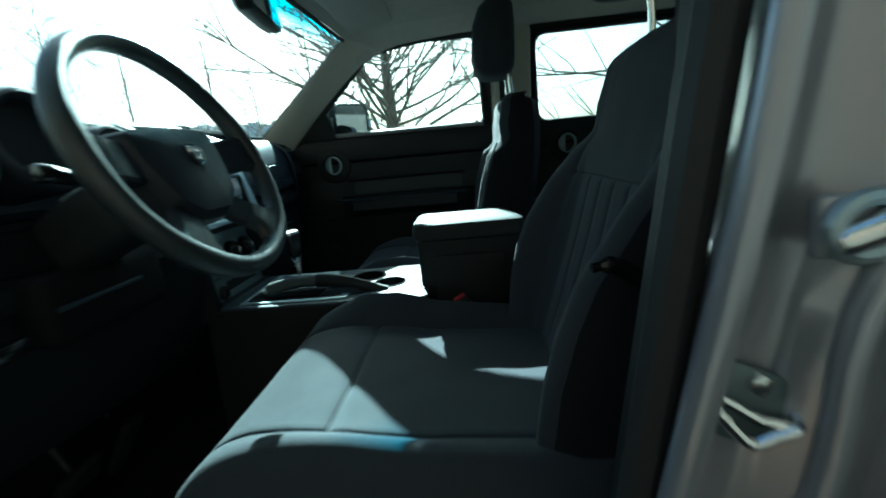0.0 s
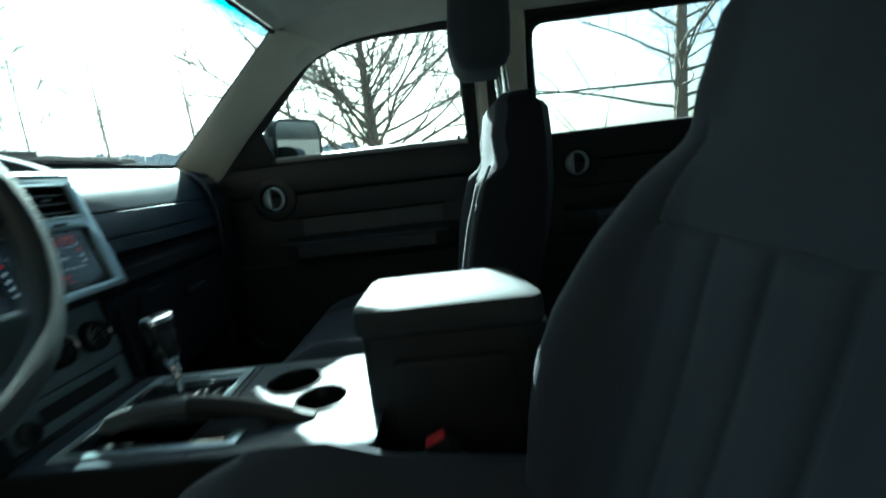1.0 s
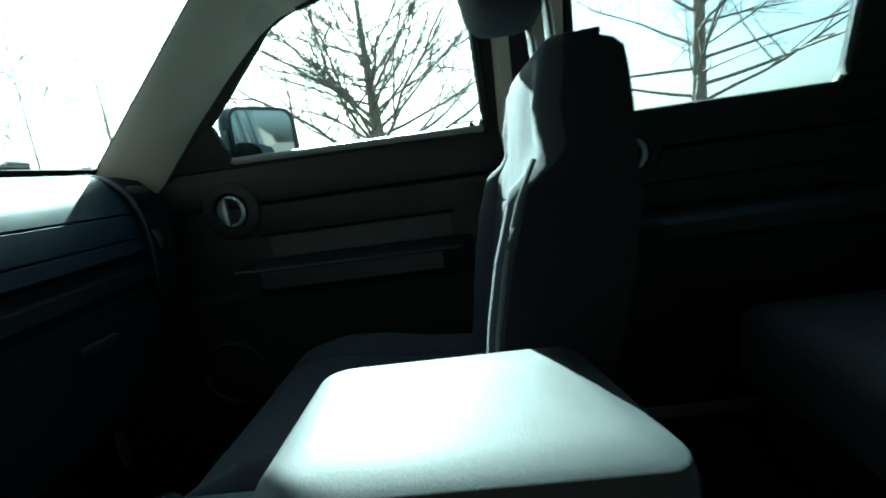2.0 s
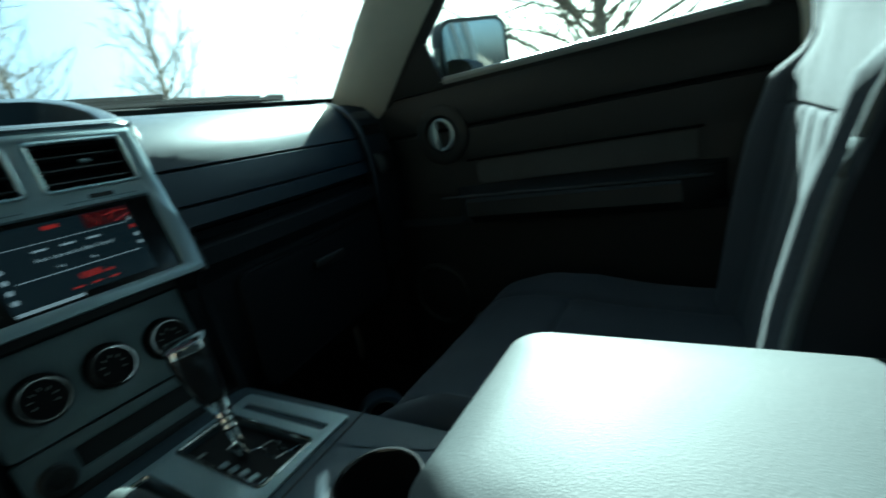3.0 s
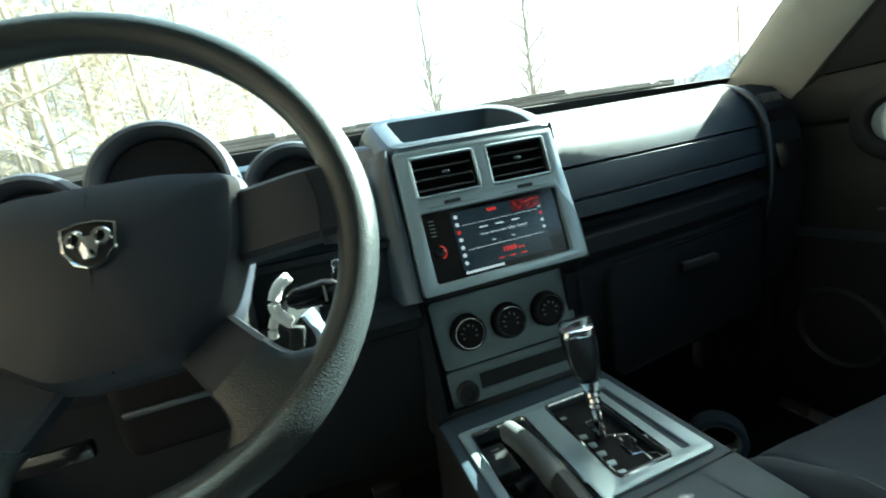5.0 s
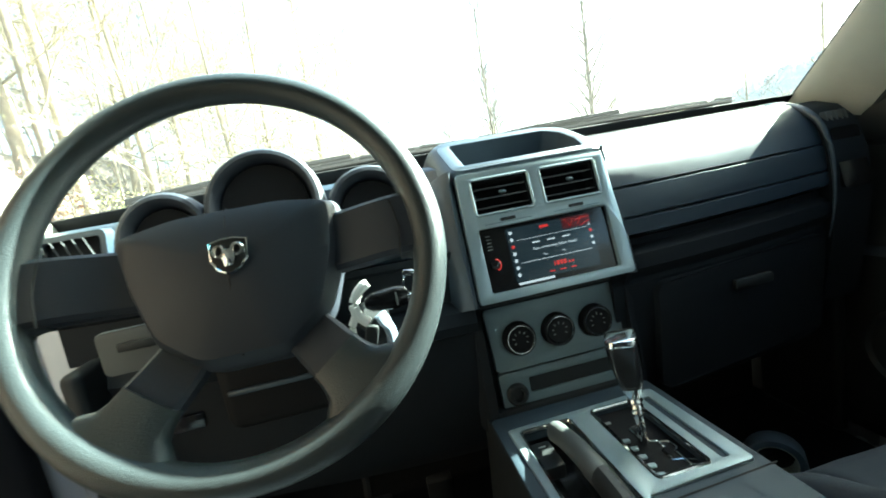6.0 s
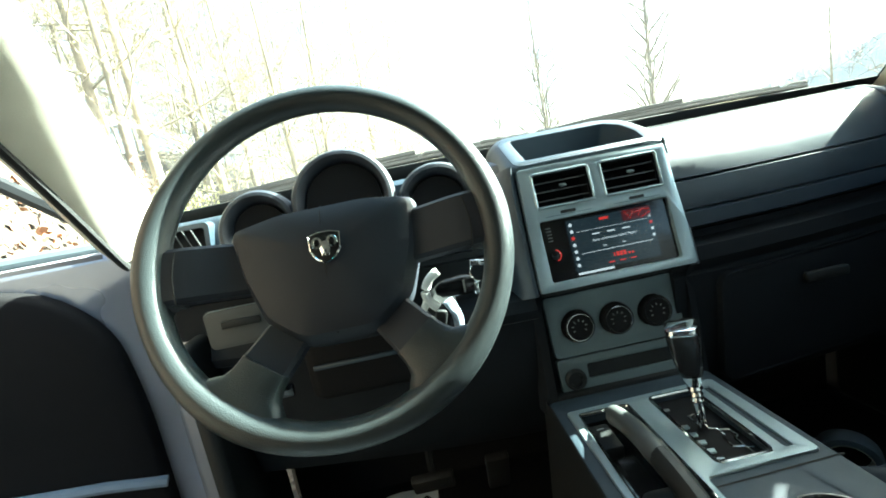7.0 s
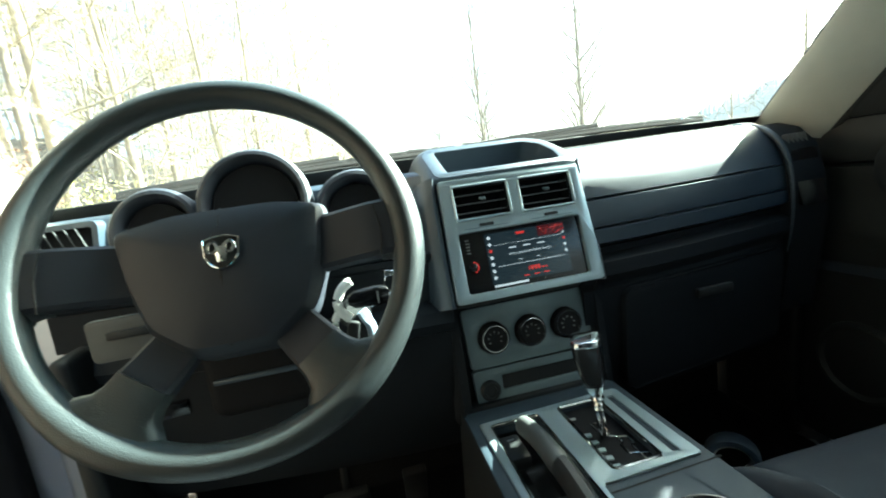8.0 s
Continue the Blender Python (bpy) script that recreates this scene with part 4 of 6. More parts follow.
def spoke(a0, a1, r0, r1, w0, w1, thick):
    rings = []
    for i in range(8):
        t = i / 7
        sm = t * t * (3 - 2 * t)
        am, aw = (a0[0] * (1 - t) + a1[0] * t), (a0[1] * (1 - t) + a1[1] * t)
        r = lerp(r0, r1, t)
        w = lerp(w0, w1, sm)
        c = Vector((r * math.cos(radians(am)), r * math.sin(radians(am)), w))
        d = Vector((-math.sin(radians(am)), math.cos(radians(am)), 0))
        h = aw
        rings.append([WM @ (c + d * u + Vector((0, 0, q))) for u, q in ((-h, -thick), (-h, thick * 0.55), (-h * 0.85, thick), (h * 0.85, thick), (h, thick * 0.55), (h, -thick))])
    return loft(rings)


part("spoke", spoke((3.5, 0.029), (1.5, 0.030), 0.075, 0.172, -0.026, -0.002, 0.010), M_WHEEL2, wheel)
part("spoke", spoke((176.5, 0.029), (178.5, 0.030), 0.075, 0.172, -0.026, -0.002, 0.010), M_WHEEL2, wheel)
part("spoke", spoke((306, 0.022), (307, 0.028), 0.07, 0.172, -0.030, -0.002, 0.009), M_WHEEL2, wheel)
part("spoke", spoke((234, 0.022), (233, 0.028), 0.07, 0.172, -0.030, -0.002, 0.009), M_WHEEL2, wheel)
for q in (-1, 1):
    part("spoke_seam", tube([WM @ Vector((q * (0.152 + 0.003 * math.cos(k * 0.9)), k * 0.014, 0.0085)) for k in (-2, -1, 0, 1, 2)], 0.0010, 5), M_BLACK, wheel)
# where the spokes run out into the rim
for mid, h0, h1 in ((1.5, 0.031, 0.046), (178.5, 0.031, 0.046), (306.5, 0.026, 0.054), (233.5, 0.026, 0.054)):
    rings = []
    for i in range(7):
        t = i / 6
        r_, h_ = lerp(0.152 if h0 > 0.03 else 0.128, 0.176, t), h0 + (h1 - h0) * t ** 2.4
        th_ = lerp(0.0095, 0.0125, t)
        c_ = Vector((math.cos(radians(mid)), math.sin(radians(mid)), 0))
        d_ = Vector((-c_.y, c_.x, 0))
        w_ = lerp(-0.010, -0.001, t)
        rings.append([WM @ (c_ * (math.sqrt(max(1e-6, r_ * r_ - (u * h_) ** 2)) if t > 0.5 else r_) + d_ * u * h_ + Vector((0, 0, w_ + q * th_)))
                      for u, q in ((-1, -0.6), (-1, 0.2), (-0.9, 0.75), (-0.7, 1.0), (-0.25, 1.05), (0.25, 1.05), (0.7, 1.0), (0.9, 0.75), (1, 0.2), (1, -0.6), (0.5, -1), (-0.5, -1))])
    part("spoke_root", loft(rings), M_WHEEL, wheel)
# hub pad: broad at the top, narrowing to a round foot
pad = soften([(-0.104, 0.044), (-0.05, 0.055), (0.05, 0.056), (0.100, 0.048), (0.093, -0.010), (0.076, -0.060), (0.040, -0.088), (-0.036, -0.088), (-0.072, -0.060), (-0.092, -0.010)], 0.012)
pr = [(1.05, -0.050), (1.045, -0.026), (1.035, -0.022), (0.955, -0.0065), (0.94, -0.0045), (0.80, 0.000), (0.5, 0.005), (0.12, 0.007)]
hub = part("hub_pad", loft([[WM @ Vector((u * s, v * s, w)) for u, v in pad] for s, w in pr]), M_WHEEL2, wheel, "dark plastic airbag cover")
part("pad_crease", tube([WM @ Vector((0, v, w)) for v, w in ((0.0540, -0.007), (0.042, 0.0005), (0.030, 0.0040))], 0.0011, 5), M_BLACK, hub)
part("pad_crease", tube([WM @ Vector((0, v, w)) for v, w in ((-0.013, 0.0068), (-0.054, 0.002), (-0.085, -0.007))], 0.0011, 5), M_BLACK, hub)
badge_at = WM @ Matrix.Translation((0.003, 0.002, 0.0065)) @ Matrix.Scale(1.03, 4)
shield = [(-0.0155, 0.013), (-0.006, 0.0155), (0.006, 0.0155), (0.0155, 0.013), (0.0150, -0.003), (0.009, -0.012), (0.0, -0.0165), (-0.009, -0.012), (-0.0150, -0.003)]
badge = part("badge", plate(shield, [], lambda u, v, w: badge_at @ Vector((u, v, w)), -0.003, 0.003, 0.0012), M_BLACK, hub, "shield-shaped badge in black and chrome")
part("badge_rim", tube([badge_at @ Vector((u, v, 0.003)) for u, v in shield], 0.0011, 5, closed=True), M_CHROME, badge)
for q in (-1, 1):
    part("badge_curl", tube([badge_at @ Vector((q * 0.0075 + 0.0042 * math.cos(a), 0.0045 + 0.0050 * math.sin(a), 0.0040)) for a in [2 * math.pi * i / 16 for i in range(16)]], 0.0022, 6, closed=True, up=BEZ_N), M_CHROME, badge)
part("badge_center", loft([[badge_at @ Vector((u * k, v * k - 0.002, w)) for u, v in ((-0.0055, 0.0085), (0.0055, 0.0085), (0.0062, 0.001), (0.0038, -0.0085), (-0.0038, -0.0085), (-0.0062, 0.001))] for k, w in ((1.0, 0.002), (0.9, 0.0048), (0.5, 0.0062), (0.1, 0.0066))]), M_CHROME, badge)
part("hub_back", lathe([(0.065, -0.046), (0.06, -0.06), (0.045, -0.075), (0.045, -0.08)], WM, 24), M_BLACK, wheel)
column = thing("steering_column", WM @ Vector((0, 0, -0.10)), "black steering column cover with stalks", "steering column")
part("column_cover", loft([[WM @ Vector((u * s, v * s - 0.012, w)) for u, v in rounded(-0.055, 0.055, -0.05, 0.045, 0.02, 4)] for s, w in ((0.92, -0.07), (1.0, -0.08), (1.05, -0.16), (1.0, -0.24))]), M_BLACK, column)
part("stalk", tube([WM @ Vector(p) for p in ((-0.05, 0.005, -0.085), (-0.11, 0.012, -0.075), (-0.165, 0.018, -0.06))], [0.008, 0.0085, 0.011], 9), M_BLACK, column, "turn signal stalk")
part("stalk_tip", lathe([(0.011, 0), (0.0115, 0.012), (0.009, 0.016), (0.001, 0.017)], Matrix.Translation(WM @ Vector((-0.165, 0.018, -0.06))) @ Vector((-1, 0.1, 0.1)).to_track_quat("Z", "Y").to_matrix().to_4x4(), 14), M_GLOSS, column)
part("ignition", lathe([(0.021, 0.0), (0.021, 0.016), (0.018, 0.019), (0.001, 0.019)], Matrix.Translation((-0.275, -0.052, 1.005)) @ Vector((0.45, -0.85, 0.25)).to_track_quat("Z", "Y").to_matrix().to_4x4(), 20), M_BLACK, column, "ignition lock")

# ---- keys in the lock ----
keys = thing("key_ring", (-0.262, -0.085, 1.02), "bunch of keys with a black fob hanging in the lock", "keys")
part("key_cover", tube(smooth_path([(-0.268, -0.100, 1.060), (-0.281, -0.102, 1.052), (-0.289, -0.102, 1.036), (-0.286, -0.102, 1.022), (-0.276, -0.104, 1.012)], 4), [0.005] + [0.0062] * 14 + [0.0066, 0.0055], 9), M_PAPER, keys, "white rubber key cover")
part("key_cover", tube(smooth_path([(-0.288, -0.101, 1.026), (-0.296, -0.101, 1.012), (-0.298, -0.101, 1.000)], 4), [0.0048] * 8 + [0.003], 8), M_PAPER, keys, "white rubber key cover")
part("key_head", loft([[Vector((x, -0.104 + v, 1.036 + u)) for u, v in rounded(-h, h, -0.007, 0.007, 0.005, 3)] for x, h in ((-0.276, 0.006), (-0.268, 0.011), (-0.240, 0.0135), (-0.228, 0.012), (-0.224, 0.009))]), M_GLOSS, keys, "black remote fob")
part("fob_print", box((-0.238, -0.1117, 1.036), (0.0022, 0.0008, 0.016), 0, 1), M_LIGHTGREY, keys)
part("fob_collar", box((-0.222, -0.106, 1.030), (0.007, 0.012, 0.017), 0.002, 2), M_CHROME, keys, "bright metal collar")
part("key_bow", box((-0.276, -0.098, 0.994), (0.016, 0.010, 0.026), 0.004, 2, pose(0, 0, 0, 0, 15, 0)), M_BLACK, keys)
part("ring", tube([Vector((-0.216 + 0.011 * math.cos(a), -0.106, 1.050 + 0.013 * math.sin(a))) for a in [2 * math.pi * i / 20 for i in range(20)]], 0.0013, 6, closed=True), M_CHROME, keys, "chrome split ring")
part("key_plate", box((-0.214, -0.108, 1.062), (0.024, 0.004, 0.008), 0.002, 2, pose(0, 0, 0, 0, 12, 0)), M_CHROME, keys)
tag = part("tag", box((-0.199, -0.100, 1.018), (0.020, 0.003, 0.030), 0.001, 1, pose(0, 0, 0, -20, 35, 20)), M_TAG, keys, "pale grey key tag")
part("lower_shroud", tube(smooth_path([(-0.262, -0.075, 1.012), (-0.252, -0.078, 0.985), (-0.258, -0.080, 0.955), (-0.275, -0.080, 0.94)], 4), 0.012, 8, flat=0.6), M_FOOTBLUE, column, "blue-grey lower column shroud")


# ---- centre console ----
CZ = 0.800
console = thing("center_console", (0, -0.35, 0.43), "dark slate console with silver shifter plate and cup holders", "center console")


def flat(z):
    return lambda u, v, w: Vector((u, v, z + w))


CUPS = [(0.046, -0.335, 0.041), (-0.018, -0.400, 0.037)]
top_out = soften([(-0.136, -0.03), (-0.136, -0.50), (0.128, -0.50), (0.122, -0.03)], 0.012)
SHIFT_HOLE = rounded(0.000, 0.066, -0.230, -0.082, 0.005)
BRAKE_HOLE = rounded(-0.108, -0.034, -0.300, -0.086, 0.006)
part("console_top", plate(top_out, [SHIFT_HOLE, BRAKE_HOLE] + [circle(a, b, r, 32) for a, b, r in CUPS], flat(CZ - 0.012), 0.0, 0.012, 0.003), M_CONSOLE, console, "dark slate plastic console top")
part("console_side", loft([[Vector((x, y, z)) for x, z in ((-0.136, CZ - 0.006), (-0.140, 0.74), (-0.150, 0.60), (-0.155, 0.43), (-0.10, 0.43), (-0.115, 0.70), (-0.12, CZ - 0.01))] for y in (0.0, -0.25, -0.50)]), M_BLACK, console)
part("console_side", loft([[Vector((x, y, z)) for x, z in ((0.128, CZ - 0.006), (0.134, 0.74), (0.145, 0.60), (0.150, 0.43), (0.10, 0.43), (0.11, 0.70), (0.115, CZ - 0.01))] for y in (0.0, -0.25, -0.50)]), M_BLACK, console)
part("console_front", box((0, -0.012, 0.62), (0.25, 0.03, 0.37), 0.01), M_BLACK, console)
plate_out = soften([(-0.122, -0.072), (-0.118, -0.320), (-0.028, -0.320), (-0.024, -0.246), (0.112, -0.242), (0.108, -0.066)], 0.006)
silver = part("shifter_plate", plate(plate_out, [SHIFT_HOLE, BRAKE_HOLE, rounded(0.082, 0.092, -0.228, -0.082, 0.003)], flat(CZ), 0.0005, 0.004, 0.0016), M_SILVER, console, "satin silver plate round shifter and brake lever")
for lp in (SHIFT_HOLE, BRAKE_HOLE):
    part("plate_lip", tube([Vector((u, v, CZ + 0.0042)) for u, v in lp], 0.0024, 6, closed=True), M_CHROME, silver, "bright lip round the opening")
part("shifter_floor", plate(SHIFT_HOLE, [], flat(CZ), -0.016, -0.006), M_DEEP, console, "black shift gate floor with pale markings")
part("slot_floor", plate(rounded(0.082, 0.092, -0.228, -0.082, 0.003), [], flat(CZ), -0.006, -0.002), M_SILVER2, console)
gate = [(0.030, -0.150), (0.030, -0.128), (0.044, -0.126), (0.044, -0.138), (0.036, -0.140), (0.036, -0.160), (0.046, -0.164), (0.046, -0.178), (0.040, -0.182), (0.040, -0.200), (0.052, -0.204), (0.052, -0.216), (0.058, -0.220)]
part("gate_edge", tube([Vector((u, v, CZ - 0.005)) for u, v in gate], 0.0016, 5), M_CHROME, console, "bright stepped edge of the shift gate")
part("gate_edge", tube([Vector((u + 0.012, v - 0.006, CZ - 0.005)) for u, v in gate[5:]], 0.0014, 5), M_CHROME, console)
for k in range(5):
    part("gear_mark", box((0.012, -0.150 - k * 0.017, CZ - 0.004), (0.009, 0.007, 0.003), 0.0008, 1, pose(0, 0, 0, 0, 0, -10)), M_SILVER, console)
part("gear_mark", box((0.012, -0.105, CZ - 0.005), (0.010, 0.005, 0.001), 0, 1), M_LIGHTGREY, console)
for a, b, r in CUPS:
    part("cup_holder", join(lathe([(r - 0.001, -0.001), (r - 0.002, -0.03), (r - 0.004, -0.066), (r - 0.010, -0.070), (0.0005, -0.070)], Matrix.Translation((a, b, CZ)), 32, cap=False),
                            tube([(a + (r + 0.001) * math.cos(q), b + (r + 0.001) * math.sin(q), CZ) for q in [2 * math.pi * i / 32 for i in range(32)]], 0.0025, 6, closed=True)), M_GLOSS, console, "round black cup holder")
part("seam_line", tube([(-0.138, -0.262, CZ + 0.0006), (0.0, -0.258, CZ + 0.0006), (0.128, -0.252, CZ + 0.0006)], 0.0012, 4), M_RUBBER, console)
part("brake_well", plate(BRAKE_HOLE, [], flat(CZ), -0.05, -0.04), M_GLOSS, console)
part("console_switch", box((-0.088, -0.125, CZ - 0.018), (0.03, 0.055, 0.02), 0.004), M_BLACK, console, "black console switch block")
part("switch_mark", box((-0.088, -0.112, CZ - 0.007), (0.010, 0.003, 0.001), 0, 1), M_LIGHTGREY, console)

shifter = thing("gear_shifter", (0.034, -0.140, CZ - 0.006), "black and chrome gear lever in the console", "gear shifter")
sh = [Vector((0.030, -0.160, 0.795)), Vector((0.026, -0.158, 0.850)), Vector((0.022, -0.155, 0.862))]
part("lever_rod", tube(sh[:2], [0.0065, 0.0052], 12), M_CHROME, shifter, "thin chrome lever rod")
ax = Matrix.Translation((0.026, -0.158, 0.850)) @ Vector((-0.09, 0.05, 1)).to_track_quat("Z", "Y").to_matrix().to_4x4()
part("collar", lathe([(0.006, -0.016), (0.0075, -0.012), (0.006, -0.008), (0.0085, -0.004), (0.0065, 0.0), (0.0095, 0.004), (0.008, 0.008), (0.011, 0.014), (0.014, 0.030), (0.010, 0.032)], ax, 20), M_CHROME, shifter, "ribbed chrome collar")
grip_line = rounded(-0.022, 0.022, -0.022, 0.022, 0.012, 4)
part("knob_grip", loft([[ax @ Vector((u * s, v * s * 0.9, h)) for u, v in grip_line] for s, h in ((0.60, 0.024), (0.72, 0.030), (0.85, 0.045), (0.97, 0.066), (1.0, 0.080), (0.98, 0.084))]), M_GUNMETAL, shifter, "dark gunmetal lever grip")
part("knob_cap", loft([[ax @ Vector((u * s, v * s * 0.9, h)) for u, v in grip_line] for s, h in ((0.985, 0.0835), (0.99, 0.087), (0.93, 0.091), (0.7, 0.0925), (0.1, 0.093))]), M_CHROME, shifter, "polished chrome cap")

brake = thing("parking_brake", (-0.070, -0.30, CZ - 0.04), "black parking brake lever with a worn grip", "brake lever")
bpts = smooth_path([(-0.070, -0.118, 0.816), (-0.070, -0.165, 0.829), (-0.070, -0.225, 0.834), (-0.068, -0.30, 0.824), (-0.066, -0.40, 0.790)], 5)
part("grip", tube(bpts[:12], [0.010] + [0.0125] * 9 + [0.0135, 0.0125], 12, flat=1.15), M_PANELGREY, brake, "worn grey plastic lever grip")
part("lever_arm", tube(bpts[11:], 0.0125, 10, flat=1.3), M_BLACK, brake)
part("release_button", lathe([(0.0065, 0), (0.0065, 0.008), (0.005, 0.010), (0.001, 0.010)], Matrix.Translation((-0.070, -0.118, 0.816)) @ Vector((0, 1, -0.25)).to_track_quat("Z", "Y").to_matrix().to_4x4(), 14), M_LIGHTGREY, brake, "grey release button")
part("boot", loft([[Vector((u * s - 0.068, v * s - 0.30, z)) for u, v in rounded(-0.034, 0.034, -0.075, 0.075, 0.015, 3)] for s, z in ((1.0, CZ - 0.04), (0.9, CZ - 0.01), (0.55, CZ + 0.010), (0.35, CZ + 0.016))]), M_BLACK, brake)

# ---- armrest ----
arm = thing("armrest_box", (0.010, -0.605, 0.43), "grey padded armrest lid on a black console box", "armrest")


def lid_ring(s, z, dx=0.0):
    return [Vector((0.010 + u * s, -0.603 + (v if v > 0 else v * (1 - 0.25 * (u + 0.085) / 0.17 - 0.02)) * (1 - (1 - s) * 0.6), z)) for u, v in rounded(-0.085, 0.085, -0.130, 0.130, 0.022, 5)]


part("lid", loft([lid_ring(0.93, 0.904), lid_ring(0.985, 0.908), lid_ring(1.0, 0.920), lid_ring(0.995, 0.932), lid_ring(0.96, 0.941), lid_ring(0.88, 0.9445), lid_ring(0.6, 0.9465), lid_ring(0.15, 0.947)]), M_VINYL, arm, "padded grey vinyl lid")
part("box", loft([[Vector((0.010 + u * sx, -0.605 + v, z)) for u, v in rounded(-0.080, 0.080, -0.125, 0.122, 0.012, 4)] for sx, z in ((1.08, 0.43), (1.04, 0.70), (1.0, 0.86), (0.99, 0.903))]), M_BLACK, arm, "black plastic storage box")
part("box_panel", plate(rounded(-0.68, -0.52, 0.66, 0.87, 0.01), [], lambda u, v, w: Vector((-0.072 - w - (0.87 - v) * 0.03, u, v)), 0.0, 0.004, 0.002), M_BLACK, arm)
part("latch", box((0.01, -0.474, 0.912), (0.05, 0.012, 0.016), 0.004), M_BLACK, arm)


# ---- seats ----
def seat(xc, dy, group_label, mirror, y0, slope, wing):
    """A bucket seat. dy: shift to the rear; mirror: which side its buckle is on (-1 or 1)."""
    s = thing("car_seat", (xc, -0.50 + dy, 0.415), group_label, "car seat", "front seats")
    xs_ = sorted({*[round(-0.25 + i * 0.0125, 4) for i in range(41)], *[a * b for a in (-1, 1) for b in (0.160, 0.164, 0.168, 0.172, 0.176)]})
    ys_ = sorted({*[round(-0.66 + i * 0.0125, 4) for i in range(37)], y0 - dy - 0.045, y0 - dy - 0.02, -0.203, -0.196, -0.190, -0.186, -0.374, -0.378, -0.382, -0.386}, reverse=True)

    def cush(x, y):
        ax_ = abs(x)
        base = table(y, [(-0.66, 0.742), (-0.5, 0.748), (-0.40, 0.760), (-0.32, 0.767), (-0.28, 0.765), (-0.25, 0.759), (-0.225, 0.747), (-0.21, 0.733), (-0.20, 0.716), (-0.193, 0.695), (-0.186, 0.665)])
        bol = (0.062 if x * mirror > 0 else 0.030) * table(y, [(-0.66, 0.55), (-0.50, 0.78), (-0.42, 1.0), (-0.34, 0.86), (-0.28, 0.45), (-0.22, 0.1)]) * math.exp(-((ax_ - 0.215) / 0.035) ** 2)
        edge = -0.050 * max(0, (ax_ - 0.218) / 0.032) ** 2
        groove = -0.007 * math.exp(-((ax_ - 0.168) / 0.005) ** 2)
        if ax_ < 0.168:
            groove -= 0.006 * math.exp(-((y + 0.380) / 0.005) ** 2)
        return base + (bol + edge) * min(1, max(0.0, (-0.186 - y) / 0.05)) + groove + 0.0016 * noise.noise(Vector((x * 18, y * 18, xc)))
    rings = []
    for y in ys_:
        ring = [Vector((xc + x, y + dy, cush(x, y))) for x in xs_]
        ring += [Vector((xc + 0.253, y + dy, cush(0.25, y) - 0.03)), Vector((xc + 0.245, y + dy, 0.60)), Vector((xc - 0.245, y + dy, 0.60)), Vector((xc - 0.253, y + dy, cush(0.25, y) - 0.03))]
        rings.append(ring)
    part("seat_cushion", loft(rings), M_FABRIC, s, "dark grey cloth cushion with sewn seams", 50)
    part("seat_base", box((xc, -0.45 + dy, 0.535), (0.45, 0.42, 0.13), 0.02, 3), M_BLACK, s)
    part("side_shield", box((xc - mirror * 0.262, -0.47 + dy, 0.60), (0.022, 0.40, 0.12), 0.01, 3), M_BLACK, s, "black plastic seat side shield")
    for q in (-0.18, 0.18):
        part("seat_rail", box((xc + q, -0.45 + dy, 0.445), (0.03, 0.50, 0.05), 0.005), M_BLACK, s)

    # backrest: rings from the foot to the top
    hs = sorted({*[i / 44 for i in range(45)], 0.604, 0.608, 0.612, 0.616})
    fx = sorted({*[round(-1 + i / 20, 3) for i in range(41)], *[a * b for a in (-1, 1) for b in (0.68, 0.70, 0.72)], *[a * b for a in (-1, 1) for b in (0.11, 0.125, 0.14, 0.36, 0.375, 0.39)]})

    def back_line(h):
        z = lerp(0.735, 1.235, h)
        return y0 - slope * (z - 0.735) - 0.010 * math.sin(h * 3.1), z
    rings = []
    for h in hs:
        y, z = back_line(h)
        half = table(h, [(0, 0.222), (0.25, 0.236), (0.52, 0.238), (0.66, 0.232), (0.73, 0.218), (0.78, 0.208), (0.86, 0.202), (0.93, 0.196), (0.965, 0.184), (0.985, 0.166), (1.0, 0.135)])
        th = table(h, [(0, 0.10), (0.5, 0.125), (0.8, 0.125), (0.95, 0.115), (1.0, 0.085)])
        bolster = table(h, wing)
        top = max(0.0, (h - 0.93) / 0.07)
        front = []
        for u in fx:
            au = abs(u)
            f = bolster * max(0.0, min(1.0, (au - 0.60) / 0.22)) ** 1.3 - 0.05 * max(0, (au - 0.88) / 0.12) ** 2
            g = 0.0
            if h < 0.76:
                g -= 0.006 * math.exp(-((au - 0.70) / 0.02) ** 2)
            if h < 0.608:
                g -= 0.0042 * (math.exp(-((au - 0.125) / 0.015) ** 2) + math.exp(-((au - 0.375) / 0.015) ** 2)) * min(1, h / 0.2)
            if au < 0.72:
                g -= 0.006 * math.exp(-((h - 0.610) / 0.005) ** 2)
            f -= 0.030 * (1 - 0.85 * top) * au * au * max(0.0, min(1.0, (h - 0.69) / 0.07))
            f += g - 0.026 * top ** 2 + 0.0015 * noise.noise(Vector((u * 4, h * 8, xc + 3)))
            front.append(Vector((xc + u * half, y + f, z)))
        yb = y - th
        rear = [Vector((xc + u * half, yb + (0.03 if abs(u) > 0.9 else 0.008 * abs(u)) + 0.012 * top, z - 0.004 * top)) for u in (1.0, 0.92, 0.7, 0.3, -0.3, -0.7, -0.92, -1.0)]
        rings.append(front + rear)
    bm = loft(rings)
    wide = len(fx) + 8
    for i, f in enumerate(bm.faces):
        col = i % wide
        f.material_index = 1 if col >= len(fx) - 1 or min(abs(fx[col]), abs(fx[col + 1])) > 0.93 else 0
    part("backrest", bm, [M_FABRIC, M_SEATSIDE], s, "dark grey cloth backrest with pleated middle and black sides", 55)
